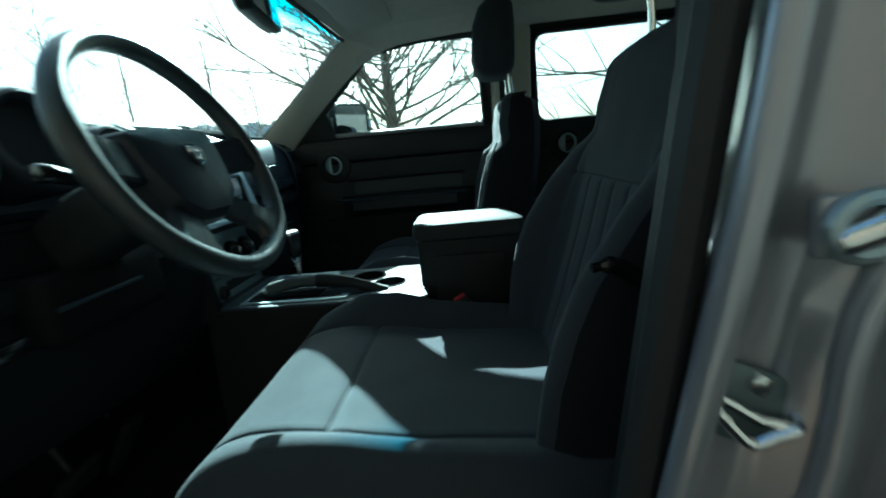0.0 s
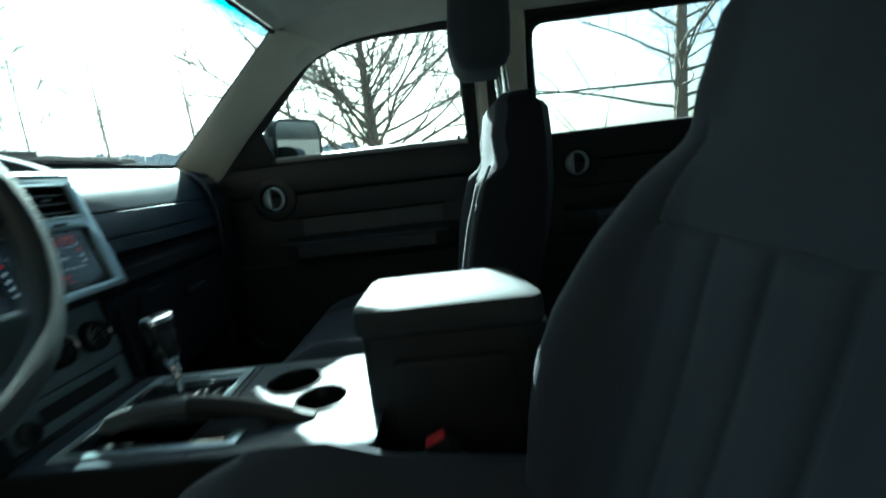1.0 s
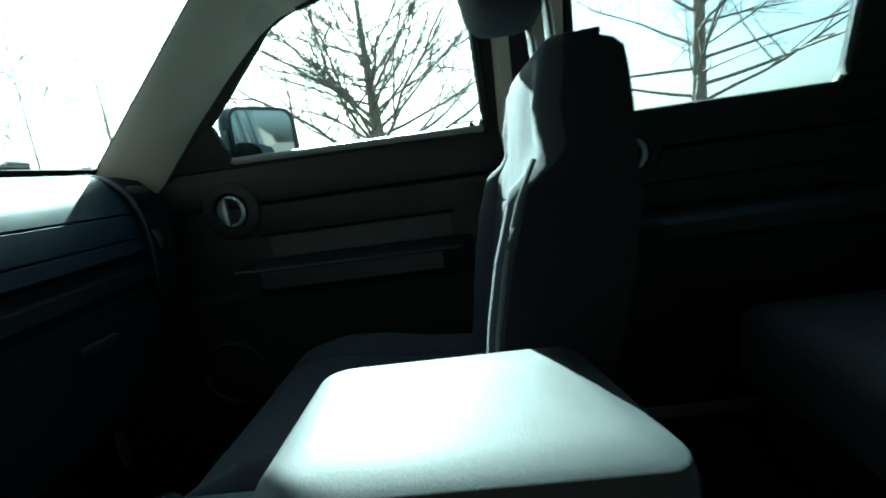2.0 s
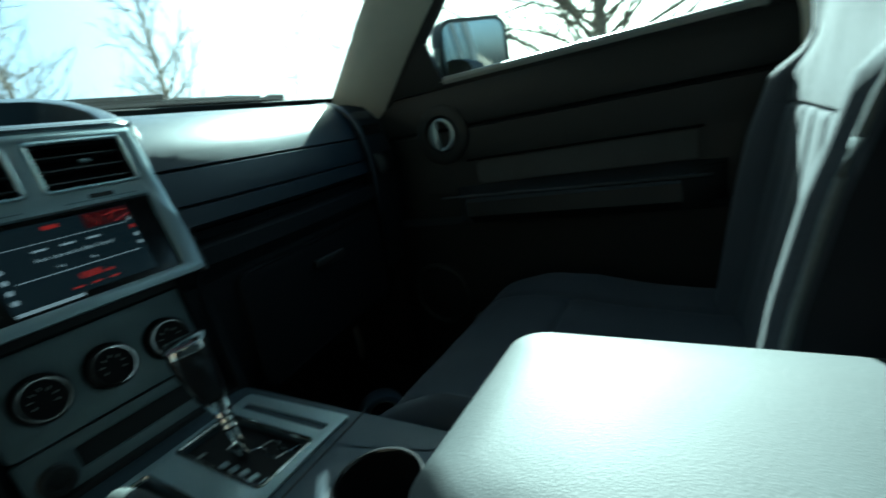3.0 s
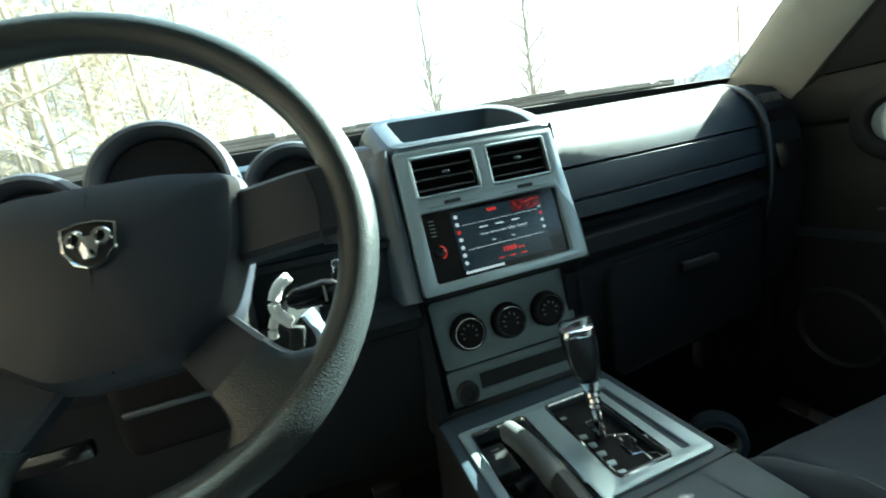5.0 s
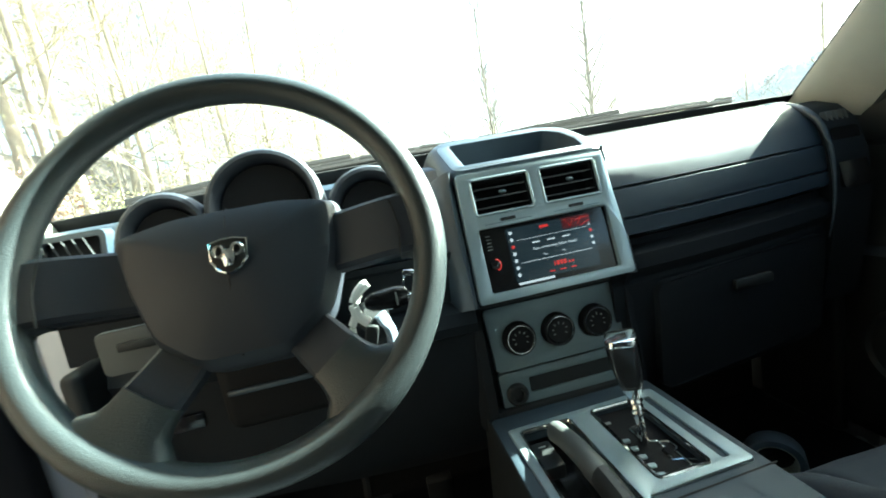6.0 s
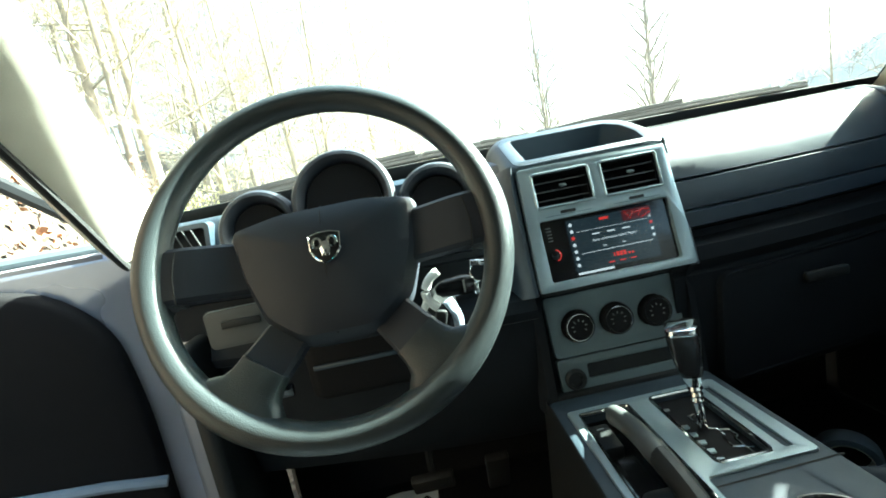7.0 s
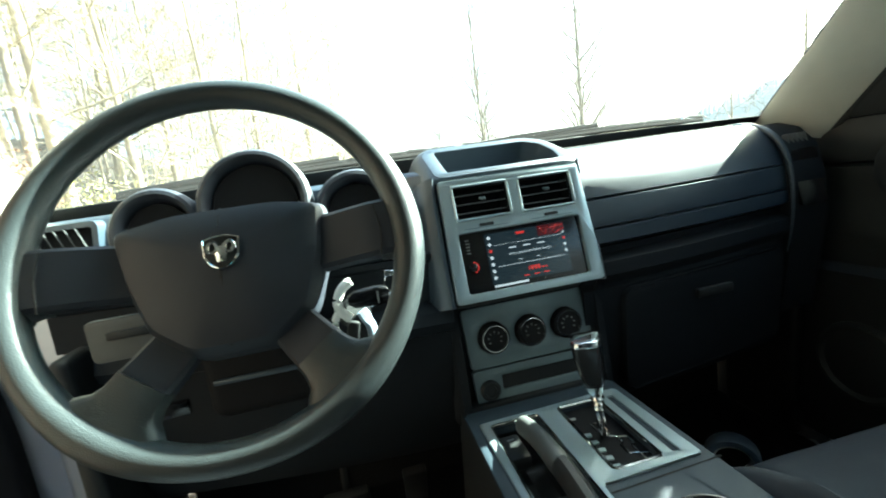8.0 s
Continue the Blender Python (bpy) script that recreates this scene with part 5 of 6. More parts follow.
    # paler cloth puts the sun on one bolster's edge into its colour
    for q in ((-1,) if mirror < 0 else ()):
        pts = []
        for i in range(18):
            h = 0.04 + i / 17 * 0.70
            y, z = back_line(h)
            half = table(h, [(0, 0.222), (0.25, 0.236), (0.52, 0.238), (0.66, 0.232), (0.73, 0.218), (0.78, 0.208)])
            bolster = table(h, wing)
            pts.append(Vector((xc + q * half * 0.962, y + bolster - 0.009, z)))
        part("lit_edge_piping", tube(pts, 0.0028, 6), M_FABRIC2, s)
    # headrest on two posts
    y1, z1 = back_line(1.0)
    for q in (-0.06, 0.06):
        part("headrest_post", tube(smooth_path([(xc + q, y1 - 0.045, z1 - 0.02), (xc + q, y1 - 0.042, z1 + 0.05), (xc + q, y1 - 0.030, z1 + 0.085), (xc + q, y1 - 0.012, z1 + 0.13)], 4), 0.0058, 10), M_CHROME, s, "chrome headrest post")
    rr = []
    for h, sx, sy in ((0, 0.45, 0.4), (0.03, 0.72, 0.75), (0.12, 0.90, 0.95), (0.35, 1.0, 1.05), (0.65, 1.0, 1.0), (0.88, 0.93, 0.82), (0.97, 0.78, 0.55), (1.0, 0.5, 0.3)):
        z = z1 + 0.055 + h * 0.205
        cy = y1 - 0.004 - slope * 0.10 * h + 0.012 * math.sin(h * 3)
        rr.append([Vector((xc + u * sx, cy + v * sy, z)) for u, v in rounded(-0.125, 0.125, -0.058, 0.058, 0.048, 6)])
    part("headrest", loft(rr), M_FABRIC, s, "dark cloth headrest on raised posts", 60)
    # belt buckle beside the cushion
    b = part("buckle", box((xc + mirror * 0.258, -0.560 + dy, 0.752), (0.018, 0.038, 0.062), 0.005, 2, pose(0, 0, 0, -28, 0, 0)), M_BLACK, s, "black belt buckle")
    part("buckle_button", box((xc + mirror * 0.258, -0.545 + dy, 0.782), (0.014, 0.028, 0.008), 0.002, 1, pose(0, 0, 0, -28, 0, 0)), M_RED, b, "red release button")
    part("buckle_stalk", box((xc + mirror * 0.258, -0.59 + dy, 0.66), (0.012, 0.03, 0.14), 0.003, 1, pose(0, 0, 0, -20, 0, 0)), M_BLACK, b)
    return s


seat(0.37, 0.0, "dark grey cloth bucket seat beside the passenger door", -1, -0.628, 0.155,
     [(0, 0.036), (0.4, 0.042), (0.55, 0.038), (0.68, 0.026), (0.73, 0.010), (0.77, 0.012), (0.84, 0.018), (0.93, 0.012), (1, 0.0)])
seat(-0.37, -0.025, "dark grey cloth bucket seat behind the steering wheel", 1, -0.727, 0.25,
     [(0, 0.060), (0.2, 0.078), (0.33, 0.082), (0.44, 0.074), (0.58, 0.046), (0.67, 0.016), (0.74, 0.004), (0.84, 0.010), (0.93, 0.006), (1, 0.0)])

# rear bench
bench = thing("rear_bench", (0, -1.50, 0.415), "dark grey cloth rear bench seat", "rear seat")
part("bench_cushion", box((0, -1.40, 0.66), (1.28, 0.50, 0.18), 0.05, 4), M_FABRIC, bench)
part("bench_back", box((0, -1.72, 0.98), (1.28, 0.14, 0.56), 0.05, 4, pose(0, 0, 0, 14, 0, 0)), M_FABRIC, bench)
part("bench_frame", box((0, -1.42, 0.50), (1.2, 0.44, 0.17), 0.02), M_BLACK, bench)
for q in (-0.40, 0.40):
    part("headrest", box((q, -1.80, 1.33), (0.24, 0.09, 0.14), 0.035, 4), M_FABRIC, bench)

# ---- overhead ----
for sx, tag in ((1, "passenger"), (-1, "driver")):
    vis = thing("sun_visor", (sx * 0.33, -0.27, 1.53), "beige padded sun visor folded up, %s side" % tag, "sun visor", "sun visors")
    part("visor_pad", loft([[Vector((sx * (0.33 + u * s_), -0.330 + v * s_, 1.516 + w - 0.13 * v)) for u, v in rounded(-0.185, 0.185, -0.075, 0.075, 0.03, 4)] for s_, w in ((0.94, -0.009), (1.0, -0.004), (1.0, 0.004), (0.94, 0.009))]), M_LINER, vis)
    part("visor_rod", tube([(sx * 0.14, -0.262, 1.508), (sx * 0.50, -0.262, 1.504), (sx * 0.525, -0.270, 1.53)], 0.006, 8), M_PILLAR, vis)
    part("visor_clip", box((sx * 0.135, -0.262, 1.515), (0.03, 0.03, 0.03), 0.006), M_PILLAR, vis)
rv = thing("rear_view_mirror", (0, -0.13, 1.50), "black rear-view mirror on the windshield", "rear-view mirror")
rvm = pose(-0.015, -0.190, 1.446, -8, -3, 10)
part("mirror_shell", loft([[rvm @ Vector((u * s_, w, v * s_)) for u, v in rounded(-0.130, 0.130, -0.040, 0.040, 0.024, 4)] for s_, w in ((1.0, -0.012), (1.03, 0.0), (0.96, 0.018), (0.7, 0.030), (0.3, 0.034))]), M_BLACK, rv)
part("mirror_glass", plate(rounded(-0.122, 0.122, -0.033, 0.033, 0.020, 4), [], lambda u, v, w: rvm @ Vector((u, -0.0125 - w, v)), 0.0, 0.002), M_MIRROR, rv)
part("mirror_stem", tube([(-0.005, -0.175, 1.462), (-0.003, -0.15, 1.49), (0.0, -0.115, 1.50)], 0.009, 8), M_BLACK, rv)

# ---- left middle pillar, belt, striker ----
pil = thing("middle_pillar", (-0.77, -0.78, 0.45), "silver painted middle pillar with a door striker", "car pillar", kind="structure")


def lean(z):
    """The pillar's front edge runs back as it rises."""
    return -0.026 - 0.130 * (z - 0.93)


def pil_ring(z):
    o = side_x(z) + 0.040
    sway = 0.010 * math.exp(-((z - 0.99) / 0.05) ** 2)
    prof = [(o - 0.085, -0.725), (o - 0.030, -0.712)]
    prof += [(o - 0.006 + 0.011 * math.sin(q), -0.708 - 0.011 * (1 - math.cos(q)) + 0.004) for q in [radians(-70 + k * 35) for k in range(7)]]
    prof += [(o - 0.010, -0.730), (o - 0.020, -0.738), (o - 0.024, -0.750), (o - 0.022, -0.762), (o - 0.014, -0.772 + sway)]
    prof += [(o + 0.004 + 0.009 * math.sin(q), -0.782 - 0.009 * (1 - math.cos(q)) + sway) for q in [radians(-60 + k * 35) for k in range(7)]]
    prof += [(o - 0.006, -0.806), (o - 0.010, -0.815), (o - 0.010, -0.90), (o - 0.085, -0.90)]
    return [Vector((-x, y + lean(z) + 0.006 * math.sin((z - 0.6) * 9), z)) for x, y in prof]


part("pillar_body", loft([pil_ring(0.40 + i * 0.03) for i in range(40)]), M_PAINT, pil, "silver painted steel pillar")
part("inner_trim", loft([[Vector((-(side_x(z) - d), y + lean(z), z)) for y, d in ((-0.722, 0.0), (-0.716, 0.075), (-0.79, 0.095), (-0.88, 0.075), (-0.88, 0.0))] for z in (0.44, 0.8, 1.15, 1.3, 1.55)]), M_BLACK, pil, "black inner pillar trim")
part("upper_trim", loft([[Vector((-(side_x(z) - d), y + lean(z), z)) for y, d in ((-0.735, 0.040), (-0.722, 0.086), (-0.79, 0.106), (-0.875, 0.086), (-0.875, 0.05))] for z in (1.19, 1.3, 1.42, 1.56)]), M_PILLAR, pil, "beige upper pillar trim")
part("weatherstrip", tube([Vector((-(side_x(z) + 0.010), -0.700 + lean(z), z)) for z in (0.44, 0.7, 1.0, 1.17, 1.3, 1.42, 1.52)], 0.015, 8), M_RUBBER, pil, "black rubber weatherstrip")
st = part("striker_plate", box((-0.768, -0.771, 0.936), (0.008, 0.062, 0.050), 0.003, 2, pose(0, 0, 0, 24, 0, 0)), M_SILVER2, pil, "steel striker plate")
part("striker_loop", tube(smooth_path([(-0.768, -0.740, 0.943), (-0.781, -0.744, 0.947), (-0.783, -0.757, 0.932), (-0.783, -0.770, 0.918), (-0.782, -0.784, 0.921), (-0.781, -0.798, 0.926), (-0.768, -0.801, 0.928)], 3), 0.0040, 9), M_CHROME, st, "bright steel striker loop")
part("striker_bar", tube([(-0.781, -0.750, 0.950), (-0.782, -0.774, 0.933), (-0.780, -0.794, 0.926)], 0.0034, 8), M_CHROME, st, "bright steel striker bar")
part("striker_bolt", lathe([(0.007, 0), (0.007, 0.006), (0.001, 0.007)], Matrix.Translation((-0.772, -0.778, 0.952)) @ pose(0, 0, 0, 0, -90, 0), 6), M_CHROME, st)
hinge = part("rear_hinge", tube([(-0.792 - 0.004 * math.cos(a), -0.813 + 0.020 * math.cos(a), 1.048 + 0.015 * math.sin(a)) for a in [2 * math.pi * i / 24 for i in range(24)]], 0.0052, 8, closed=True, up=Vector((1, 0, 0))), M_SILVER, pil, "silver rear door hinge")
part("hinge_plate", box((-0.786, -0.813, 1.048), (0.010, 0.046, 0.034), 0.004, 2), M_PAINT, hinge)
part("hinge_pin", lathe([(0.006, -0.020), (0.008, -0.016), (0.008, 0.016), (0.004, 0.020)], Matrix.Translation((-0.797, -0.813, 1.048)) @ pose(0, 0, 0, 70, 0, 0), 12), M_CHROME, hinge)
solid("rear_door_skin_west", loft([[Vector((-x, y + (lean(z) if y > -1 else 0), z)) for x, z in ((0.775, 0.42), (0.805, 0.55), (0.815, 0.85), (0.805, 1.10), (0.775, 1.17), (0.765, 1.17), (0.765, 0.42))] for y in (-0.825, -1.3, -2.3)]), M_PAINT,
      "silver painted rear door skin", "car door", kind="structure")
belt = thing("seat_belt", (-0.66, -0.790, 0.50), "black seat belt hanging beside the driver seat", "seat belt")
webb = smooth_path([(-0.615, -0.805, 1.46), (-0.640, -0.802, 1.25), (-0.655, -0.795, 1.05), (-0.660, -0.785, 0.85), (-0.662, -0.770, 0.60)], 6)
part("webbing", loft([[p + Vector((0.010, -0.024, 0)), p + Vector((-0.010, 0.024, 0)), p + Vector((-0.013, 0.023, 0)), p + Vector((0.007, -0.025, 0))] for p in webb]), M_BELT, belt)
part("guide", box((-0.612, -0.805, 1.45), (0.014, 0.07, 0.055), 0.006), M_BLACK, belt)
part("tongue", tube(smooth_path([(-0.622, -0.722, 0.984), (-0.620, -0.742, 0.985), (-0.623, -0.765, 0.971), (-0.628, -0.795, 0.950)], 4), [0.005] * 3 + [0.0085] * 8 + [0.006] * 2, 8), M_GLOSS, belt, "black belt tongue")

# ---- open driver door ----
HINGE, OPEN = Vector((-0.775, 0.145, 0)), radians(74)
DA, DN = Vector((-math.sin(OPEN), -math.cos(OPEN), 0)), Vector((math.cos(OPEN), -math.sin(OPEN), 0))   # along the door, and its inner side's normal


def dr(u, v, w):
    return HINGE + DA * u + Vector((0, 0, v)) + DN * w


ddoor = thing("door_3", dr(0.5, 0.42, 0), "open silver driver door with black inner trim", "car door", kind="structure")
part("door_shell", plate(soften([(0.0, 0.46), (0.0, 1.10), (0.03, 1.165), (0.99, 1.175), (1.0, 0.80), (0.90, 0.44)], 0.04), [], dr, -0.11, 0.0, 0.012), M_PAINT, ddoor, "silver painted door shell")
trim_line = soften([(0.066, 0.47), (0.062, 0.88), (0.078, 1.03), (0.155, 1.120), (0.28, 1.149), (0.95, 1.150), (0.96, 0.80), (0.88, 0.47)], 0.07)
trim = part("trim_panel", loft([[dr(0.5 + (u - 0.5) * k, 0.81 + (v - 0.81) * k, w) for u, v in trim_line] for k, w in ((1.0, 0.001), (1.0, 0.022), (0.993, 0.029), (0.975, 0.034), (0.90, 0.036), (0.4, 0.038), (0.05, 0.038))]), M_DEEP, ddoor, "black door trim panel")
part("trim_ledge", box(dr(0.55, 0.93, 0.06), (0.50, 0.07, 0.05), 0.02, 3, Matrix.Rotation(math.atan2(DA.y, DA.x), 4, "Z")), M_BLACK, trim)
part("map_pocket_edge", tube([dr(0.062, 0.737, 0.036), dr(0.15, 0.765, 0.040), dr(0.30, 0.80, 0.046), dr(0.7, 0.82, 0.046)], 0.010, 8), M_FOOTBLUE, trim, "blue-grey pocket edge")
part("sill_strip", tube([dr(0.03, 1.172, -0.03), dr(0.4, 1.180, -0.03), dr(0.98, 1.180, -0.03)], 0.011, 8), M_SILVER2, ddoor)
part("window_frame", tube([dr(0.03, 1.17, -0.05), dr(0.10, 1.23, -0.055), dr(0.30, 1.40, -0.09), dr(0.42, 1.48, -0.10), dr(0.60, 1.50, -0.105), dr(0.98, 1.50, -0.105), dr(0.99, 1.17, -0.05)], 0.014, 8), M_BLACK, ddoor, "black window frame")
part("door_hinge", box(dr(-0.02, 0.95, -0.03), (0.06, 0.05, 0.06), 0.008), M_PAINT, ddoor)
part("door_hinge", box(dr(-0.02, 0.62, -0.03), (0.06, 0.05, 0.06), 0.008), M_PAINT, ddoor)
solid("front_jamb", box((-0.745, 0.19, 0.80), (0.10, 0.13, 0.76), 0.015, 3), M_PAINT, "silver painted front door jamb", "car body", kind="structure")
solid("kick_panel", box((-0.69, 0.13, 0.72), (0.03, 0.22, 0.55), 0.012, 3), M_BLACK, "black kick panel below the dash", "trim panel", kind="structure")
solid("kick_panel", box((0.70, 0.22, 0.72), (0.03, 0.20, 0.55), 0.012, 3), M_BLACK, "black kick panel below the dash", "trim panel", kind="structure")

check = thing("door_check", (-0.70, 0.09, 0.70), "steel door check and hinge bracket on the front jamb", "door hinge")
part("bracket", box((-0.708, 0.080, 0.790), (0.012, 0.030, 0.040), 0.004, 2, pose(0, 0, 0, 20, 0, 0)), M_SILVER2, check)
part("pin", lathe([(0.005, -0.016), (0.006, -0.012), (0.006, 0.012), (0.003, 0.016)], Matrix.Translation((-0.716, 0.074, 0.792)), 10), M_CHROME, check, "bright steel pin")
part("strap", box((-0.706, 0.092, 0.735), (0.008, 0.016, 0.05), 0.002, 1, pose(0, 0, 0, -12, 0, 0)), M_CHROME, check, "bright steel strap")
part("cover", box((-0.704, 0.128, 0.690), (0.006, 0.026, 0.10), 0.003, 2, pose(0, 0, 0, 10, 0, 0)), M_LIGHTGREY, check, "pale grey cover strip")

# ---- footwell ----
ped = thing("pedals", (-0.35, 0.22, 0.45), "black brake and accelerator pedals", "pedals")
part("brake_pedal", box((-0.36, 0.17, 0.56), (0.09, 0.02, 0.055), 0.006, 2, pose(0, 0, 0, 30, 0, 0)), M_RUBBER, ped)
part("pedal_arm", tube([(-0.36, 0.18, 0.57), (-0.36, 0.24, 0.70), (-0.36, 0.30, 0.85)], 0.009, 7), M_BLACK, ped)
part("accelerator_pedal", box((-0.22, 0.20, 0.53), (0.05, 0.02, 0.15), 0.006, 2, pose(0, 0, 0, 32, 0, 0)), M_RUBBER, ped)
part("pedal_arm", tube([(-0.22, 0.22, 0.60), (-0.22, 0.28, 0.75), (-0.22, 0.34, 0.88)], 0.008, 7), M_BLACK, ped)
solid("paper_sheet", thicken(grid([i * 0.03 for i in range(6)], [i * 0.03 for i in range(5)], lambda u, v: Vector((-0.52 + u, 0.20 + v + u * 0.2, 0.421 + 0.006 * math.sin(u * 40) + 0.004 * math.cos(v * 50)))), 0.001), M_PAPER, "crumpled white paper on the driver's floor", "paper")
rollm = pose(0.476, 0.088, 0.469, 90, 0, -42)
roll = thing("tape_roll", (0.476, 0.088, 0.415), "pale blue-grey roll of tape standing on the passenger floor", "tape roll")
part("roll", lathe([(0.040, -0.020), (0.052, -0.020), (0.054, -0.017), (0.054, 0.017), (0.052, 0.020), (0.040, 0.020), (0.040, -0.020)], rollm, 36, cap=False), M_FOOTBLUE, roll)
part("core", lathe([(0.037, -0.019), (0.0395, -0.020), (0.0395, 0.020), (0.037, 0.019), (0.037, -0.019)], rollm, 36, cap=False), M_PAPER, roll, "pale card core")


# ---- outside ----
G = -0.05


def gz(x, y):
    """Level round the car, with a leafy bank that rises on the driver's side, made higher close by to block sky."""
    t = max(0.0, min(1.0, (-x - 3.6) / 6.0))
    # Extra height added to the bank beside the driver's door, to block sky light.
    near = max(0.0, min(1.0, (-x - 2.4) / 4.0)) * max(0.0, min(1.0, (7.5 - y) / 4.0))
    return G + max(4.0 * t * t * (3 - 2 * t), 6.5 * near * near * (3 - 2 * near)) + (0.25 * noise.noise(Vector((x * 0.4, y * 0.4, 0))) if t > 0 else 0.0)


gx = [-400, -120, -40, -20] + [-14 + i * 0.7 for i in range(16)] + [-2.5, 3, 8, 15, 40, 120, 400]
gy = [-400, -120, -40, -20] + [-14 + i * 1.0 for i in range(37)] + [30, 50, 120, 400]
solid("ground", grid(gx, gy, lambda x, y: Vector((x, y, gz(x, y)))), M_GROUND, "bare ground with dry leaves and a bank", "ground", kind="structure")
solid("car_underbody", box((0, -0.6, 0.28), (1.55, 4.0, 0.16), 0.03), M_BLACK, "black car underbody", "car body", kind="structure")
for wx in (-0.72, 0.72):
    for wy in (0.95, -1.85):
        w = thing("wheel", (wx, wy, G), "black rubber tyre on a silver rim under the car", "car wheel", "road wheels")
        mw = Matrix.Translation((wx, wy, G + 0.37)) @ pose(0, 0, 0, 0, 90, 0)
        part("tyre", lathe([(0.22, -0.11), (0.35, -0.11), (0.37, -0.08), (0.37, 0.08), (0.35, 0.11), (0.22, 0.11)], mw, 28), M_RUBBER, w)
        part("rim", lathe([(0.23, -0.10), (0.23, 0.10), (0.05, 0.06), (0.05, -0.06)], mw, 20), M_SILVER, w)


def branch(out, p, d, length, r, depth, rng, spread, up):
    """Adds a limb as a thin tapered tube with its forks."""
    segs = max(2, int(length / 0.45)) if depth < 3 else 2
    pts, rad = [p.copy()], [r]
    for i in range(segs):
        d = (d + Vector((rng.uniform(-1, 1), rng.uniform(-1, 1), rng.uniform(-0.6, 1) * up)) * spread).normalized()
        p = p + d * (length / segs)
        pts.append(p.copy())
        rad.append(r * (1 - 0.75 * (i + 1) / segs))
    n = 8 if r > 0.05 else 5 if r > 0.015 else 3
    out.append((pts, rad, n))
    return pts, d


def tubes(items):
    """Many thin limbs joined into one mesh."""
    verts, faces = [], []
    for pts, rad, n in items:
        base = len(verts)
        k = len(pts)
        for i, q in enumerate(pts):
            d = (pts[min(i + 1, k - 1)] - pts[max(i - 1, 0)]).normalized()
            u = Vector((0, 0, 1)) if abs(d.z) < 0.9 else Vector((1, 0, 0))
            s = d.cross(u).normalized()
            w = s.cross(d)
            for j in range(n):
                a = 2 * math.pi * j / n
                verts.append(q + (s * math.cos(a) + w * math.sin(a)) * rad[i])
        for i in range(k - 1):
            for j in range(n):
                a, b = base + i * n + j, base + i * n + (j + 1) % n
                faces.append((a, b, b + n, a + n))
    me = bpy.data.meshes.new("limbs")
    me.from_pydata([tuple(v) for v in verts], [], faces)
    for f in me.polygons:
        f.use_smooth = True
    return me


def bare_tree(name, at, height, r, seed, label, bark, limbs=16, reach=0.42, first=0.22, lean=(0, 0), twigs=5, leaves=0, droop=0.25, rise=(0.15, 0.75), fine=0.0042, twig_mat=None, side=None, stout=0.26):
    """A leafless tree: a tapered trunk, limbs that fork twice, and fine twigs."""
    rng = random.Random(seed)
    t = thing(name, at, label, "tree", "trees outside")
    at = (at[0], at[1], gz(at[0], at[1]) - 0.05)
    t.location = at
    base = Vector(at)
    trunk, limb, twig, ends = [], [], [], []
    pts, rad = [], []
    k = 14
    for i in range(k + 1):
        f = i / k
        pts.append(base + Vector((lean[0] * f * height + 0.06 * math.sin(f * 5 + seed) * f * height * 0.2, lean[1] * f * height + 0.05 * math.cos(f * 4 + seed) * f * height * 0.2, f * height)))
        rad.append(r * (1 - 0.93 * f) + (r * 0.5 * math.exp(-f * 25)))
    trunk.append((pts, rad, 12))
    for i in range(limbs):
        f = first + (0.97 - first) * (i + rng.random() * 0.7) / limbs
        j = min(k - 1, int(f * k))
        p = pts[j].lerp(pts[j + 1], f * k - j)
        a = i * 2.4 + rng.uniform(-0.5, 0.5) if side is None else side + rng.uniform(-1.1, 1.1)
        d = Vector((math.cos(a), math.sin(a), rng.uniform(*rise))).normalized()
        ln = height * reach * (1.15 - 0.85 * f) * rng.uniform(0.75, 1.2)
        lp, _ = branch(limb, p, d, ln, max(fine * 2, r * stout * (1.1 - f)), 1, rng, 0.24, droop)
        for q in range(twigs):
            g = rng.uniform(0.25, 0.98)
            jj = min(len(lp) - 2, int(g * (len(lp) - 1)))
            p2 = lp[jj].lerp(lp[jj + 1], g * (len(lp) - 1) - jj)
            d2 = ((lp[jj + 1] - lp[jj]).normalized() + Vector((rng.uniform(-1, 1), rng.uniform(-1, 1), rng.uniform(-0.5, 0.9)))).normalized()
            tp, _ = branch(limb if q < 2 else twig, p2, d2, ln * rng.uniform(0.25, 0.5), max(fine * 1.3, r * 0.11 * (1.1 - f)), 2, rng, 0.22, droop)
            for s in range(twigs):
                d3 = ((tp[-1] - tp[0]).normalized() + Vector((rng.uniform(-1, 1), rng.uniform(-1, 1), rng.uniform(-0.6, 0.8)))).normalized()
                p3 = tp[0].lerp(tp[-1], rng.uniform(0.2, 1.0))
                zp, _ = branch(twig, p3, d3, ln * rng.uniform(0.10, 0.24), fine, 3, rng, 0.2, droop)
                ends.append(zp[-1])
    for nm, items, m_ in (("trunk", trunk, bark), ("branch_crown", limb, bark), ("twig_crown", twig, twig_mat or M_TWIG)):
        me = tubes(items)
        me.materials.append(m_)
        o = tagged(new(nm, me), kind="" if nm == "trunk" else "stuff")
        o.parent = t
        o.matrix_parent_inverse = Matrix.Translation(-base)
    if leaves:
        me = leaf_mesh([rng.choice(ends) + Vector((rng.gauss(0, 0.12), rng.gauss(0, 0.12), rng.gauss(0, 0.12))) for _ in range(leaves)], 0.035, rng)
        me.materials.append(M_LEAF)
        o = tagged(new("foliage", me), kind="stuff")
        o.parent = t
        o.matrix_parent_inverse = Matrix.Translation(-base)
    return t


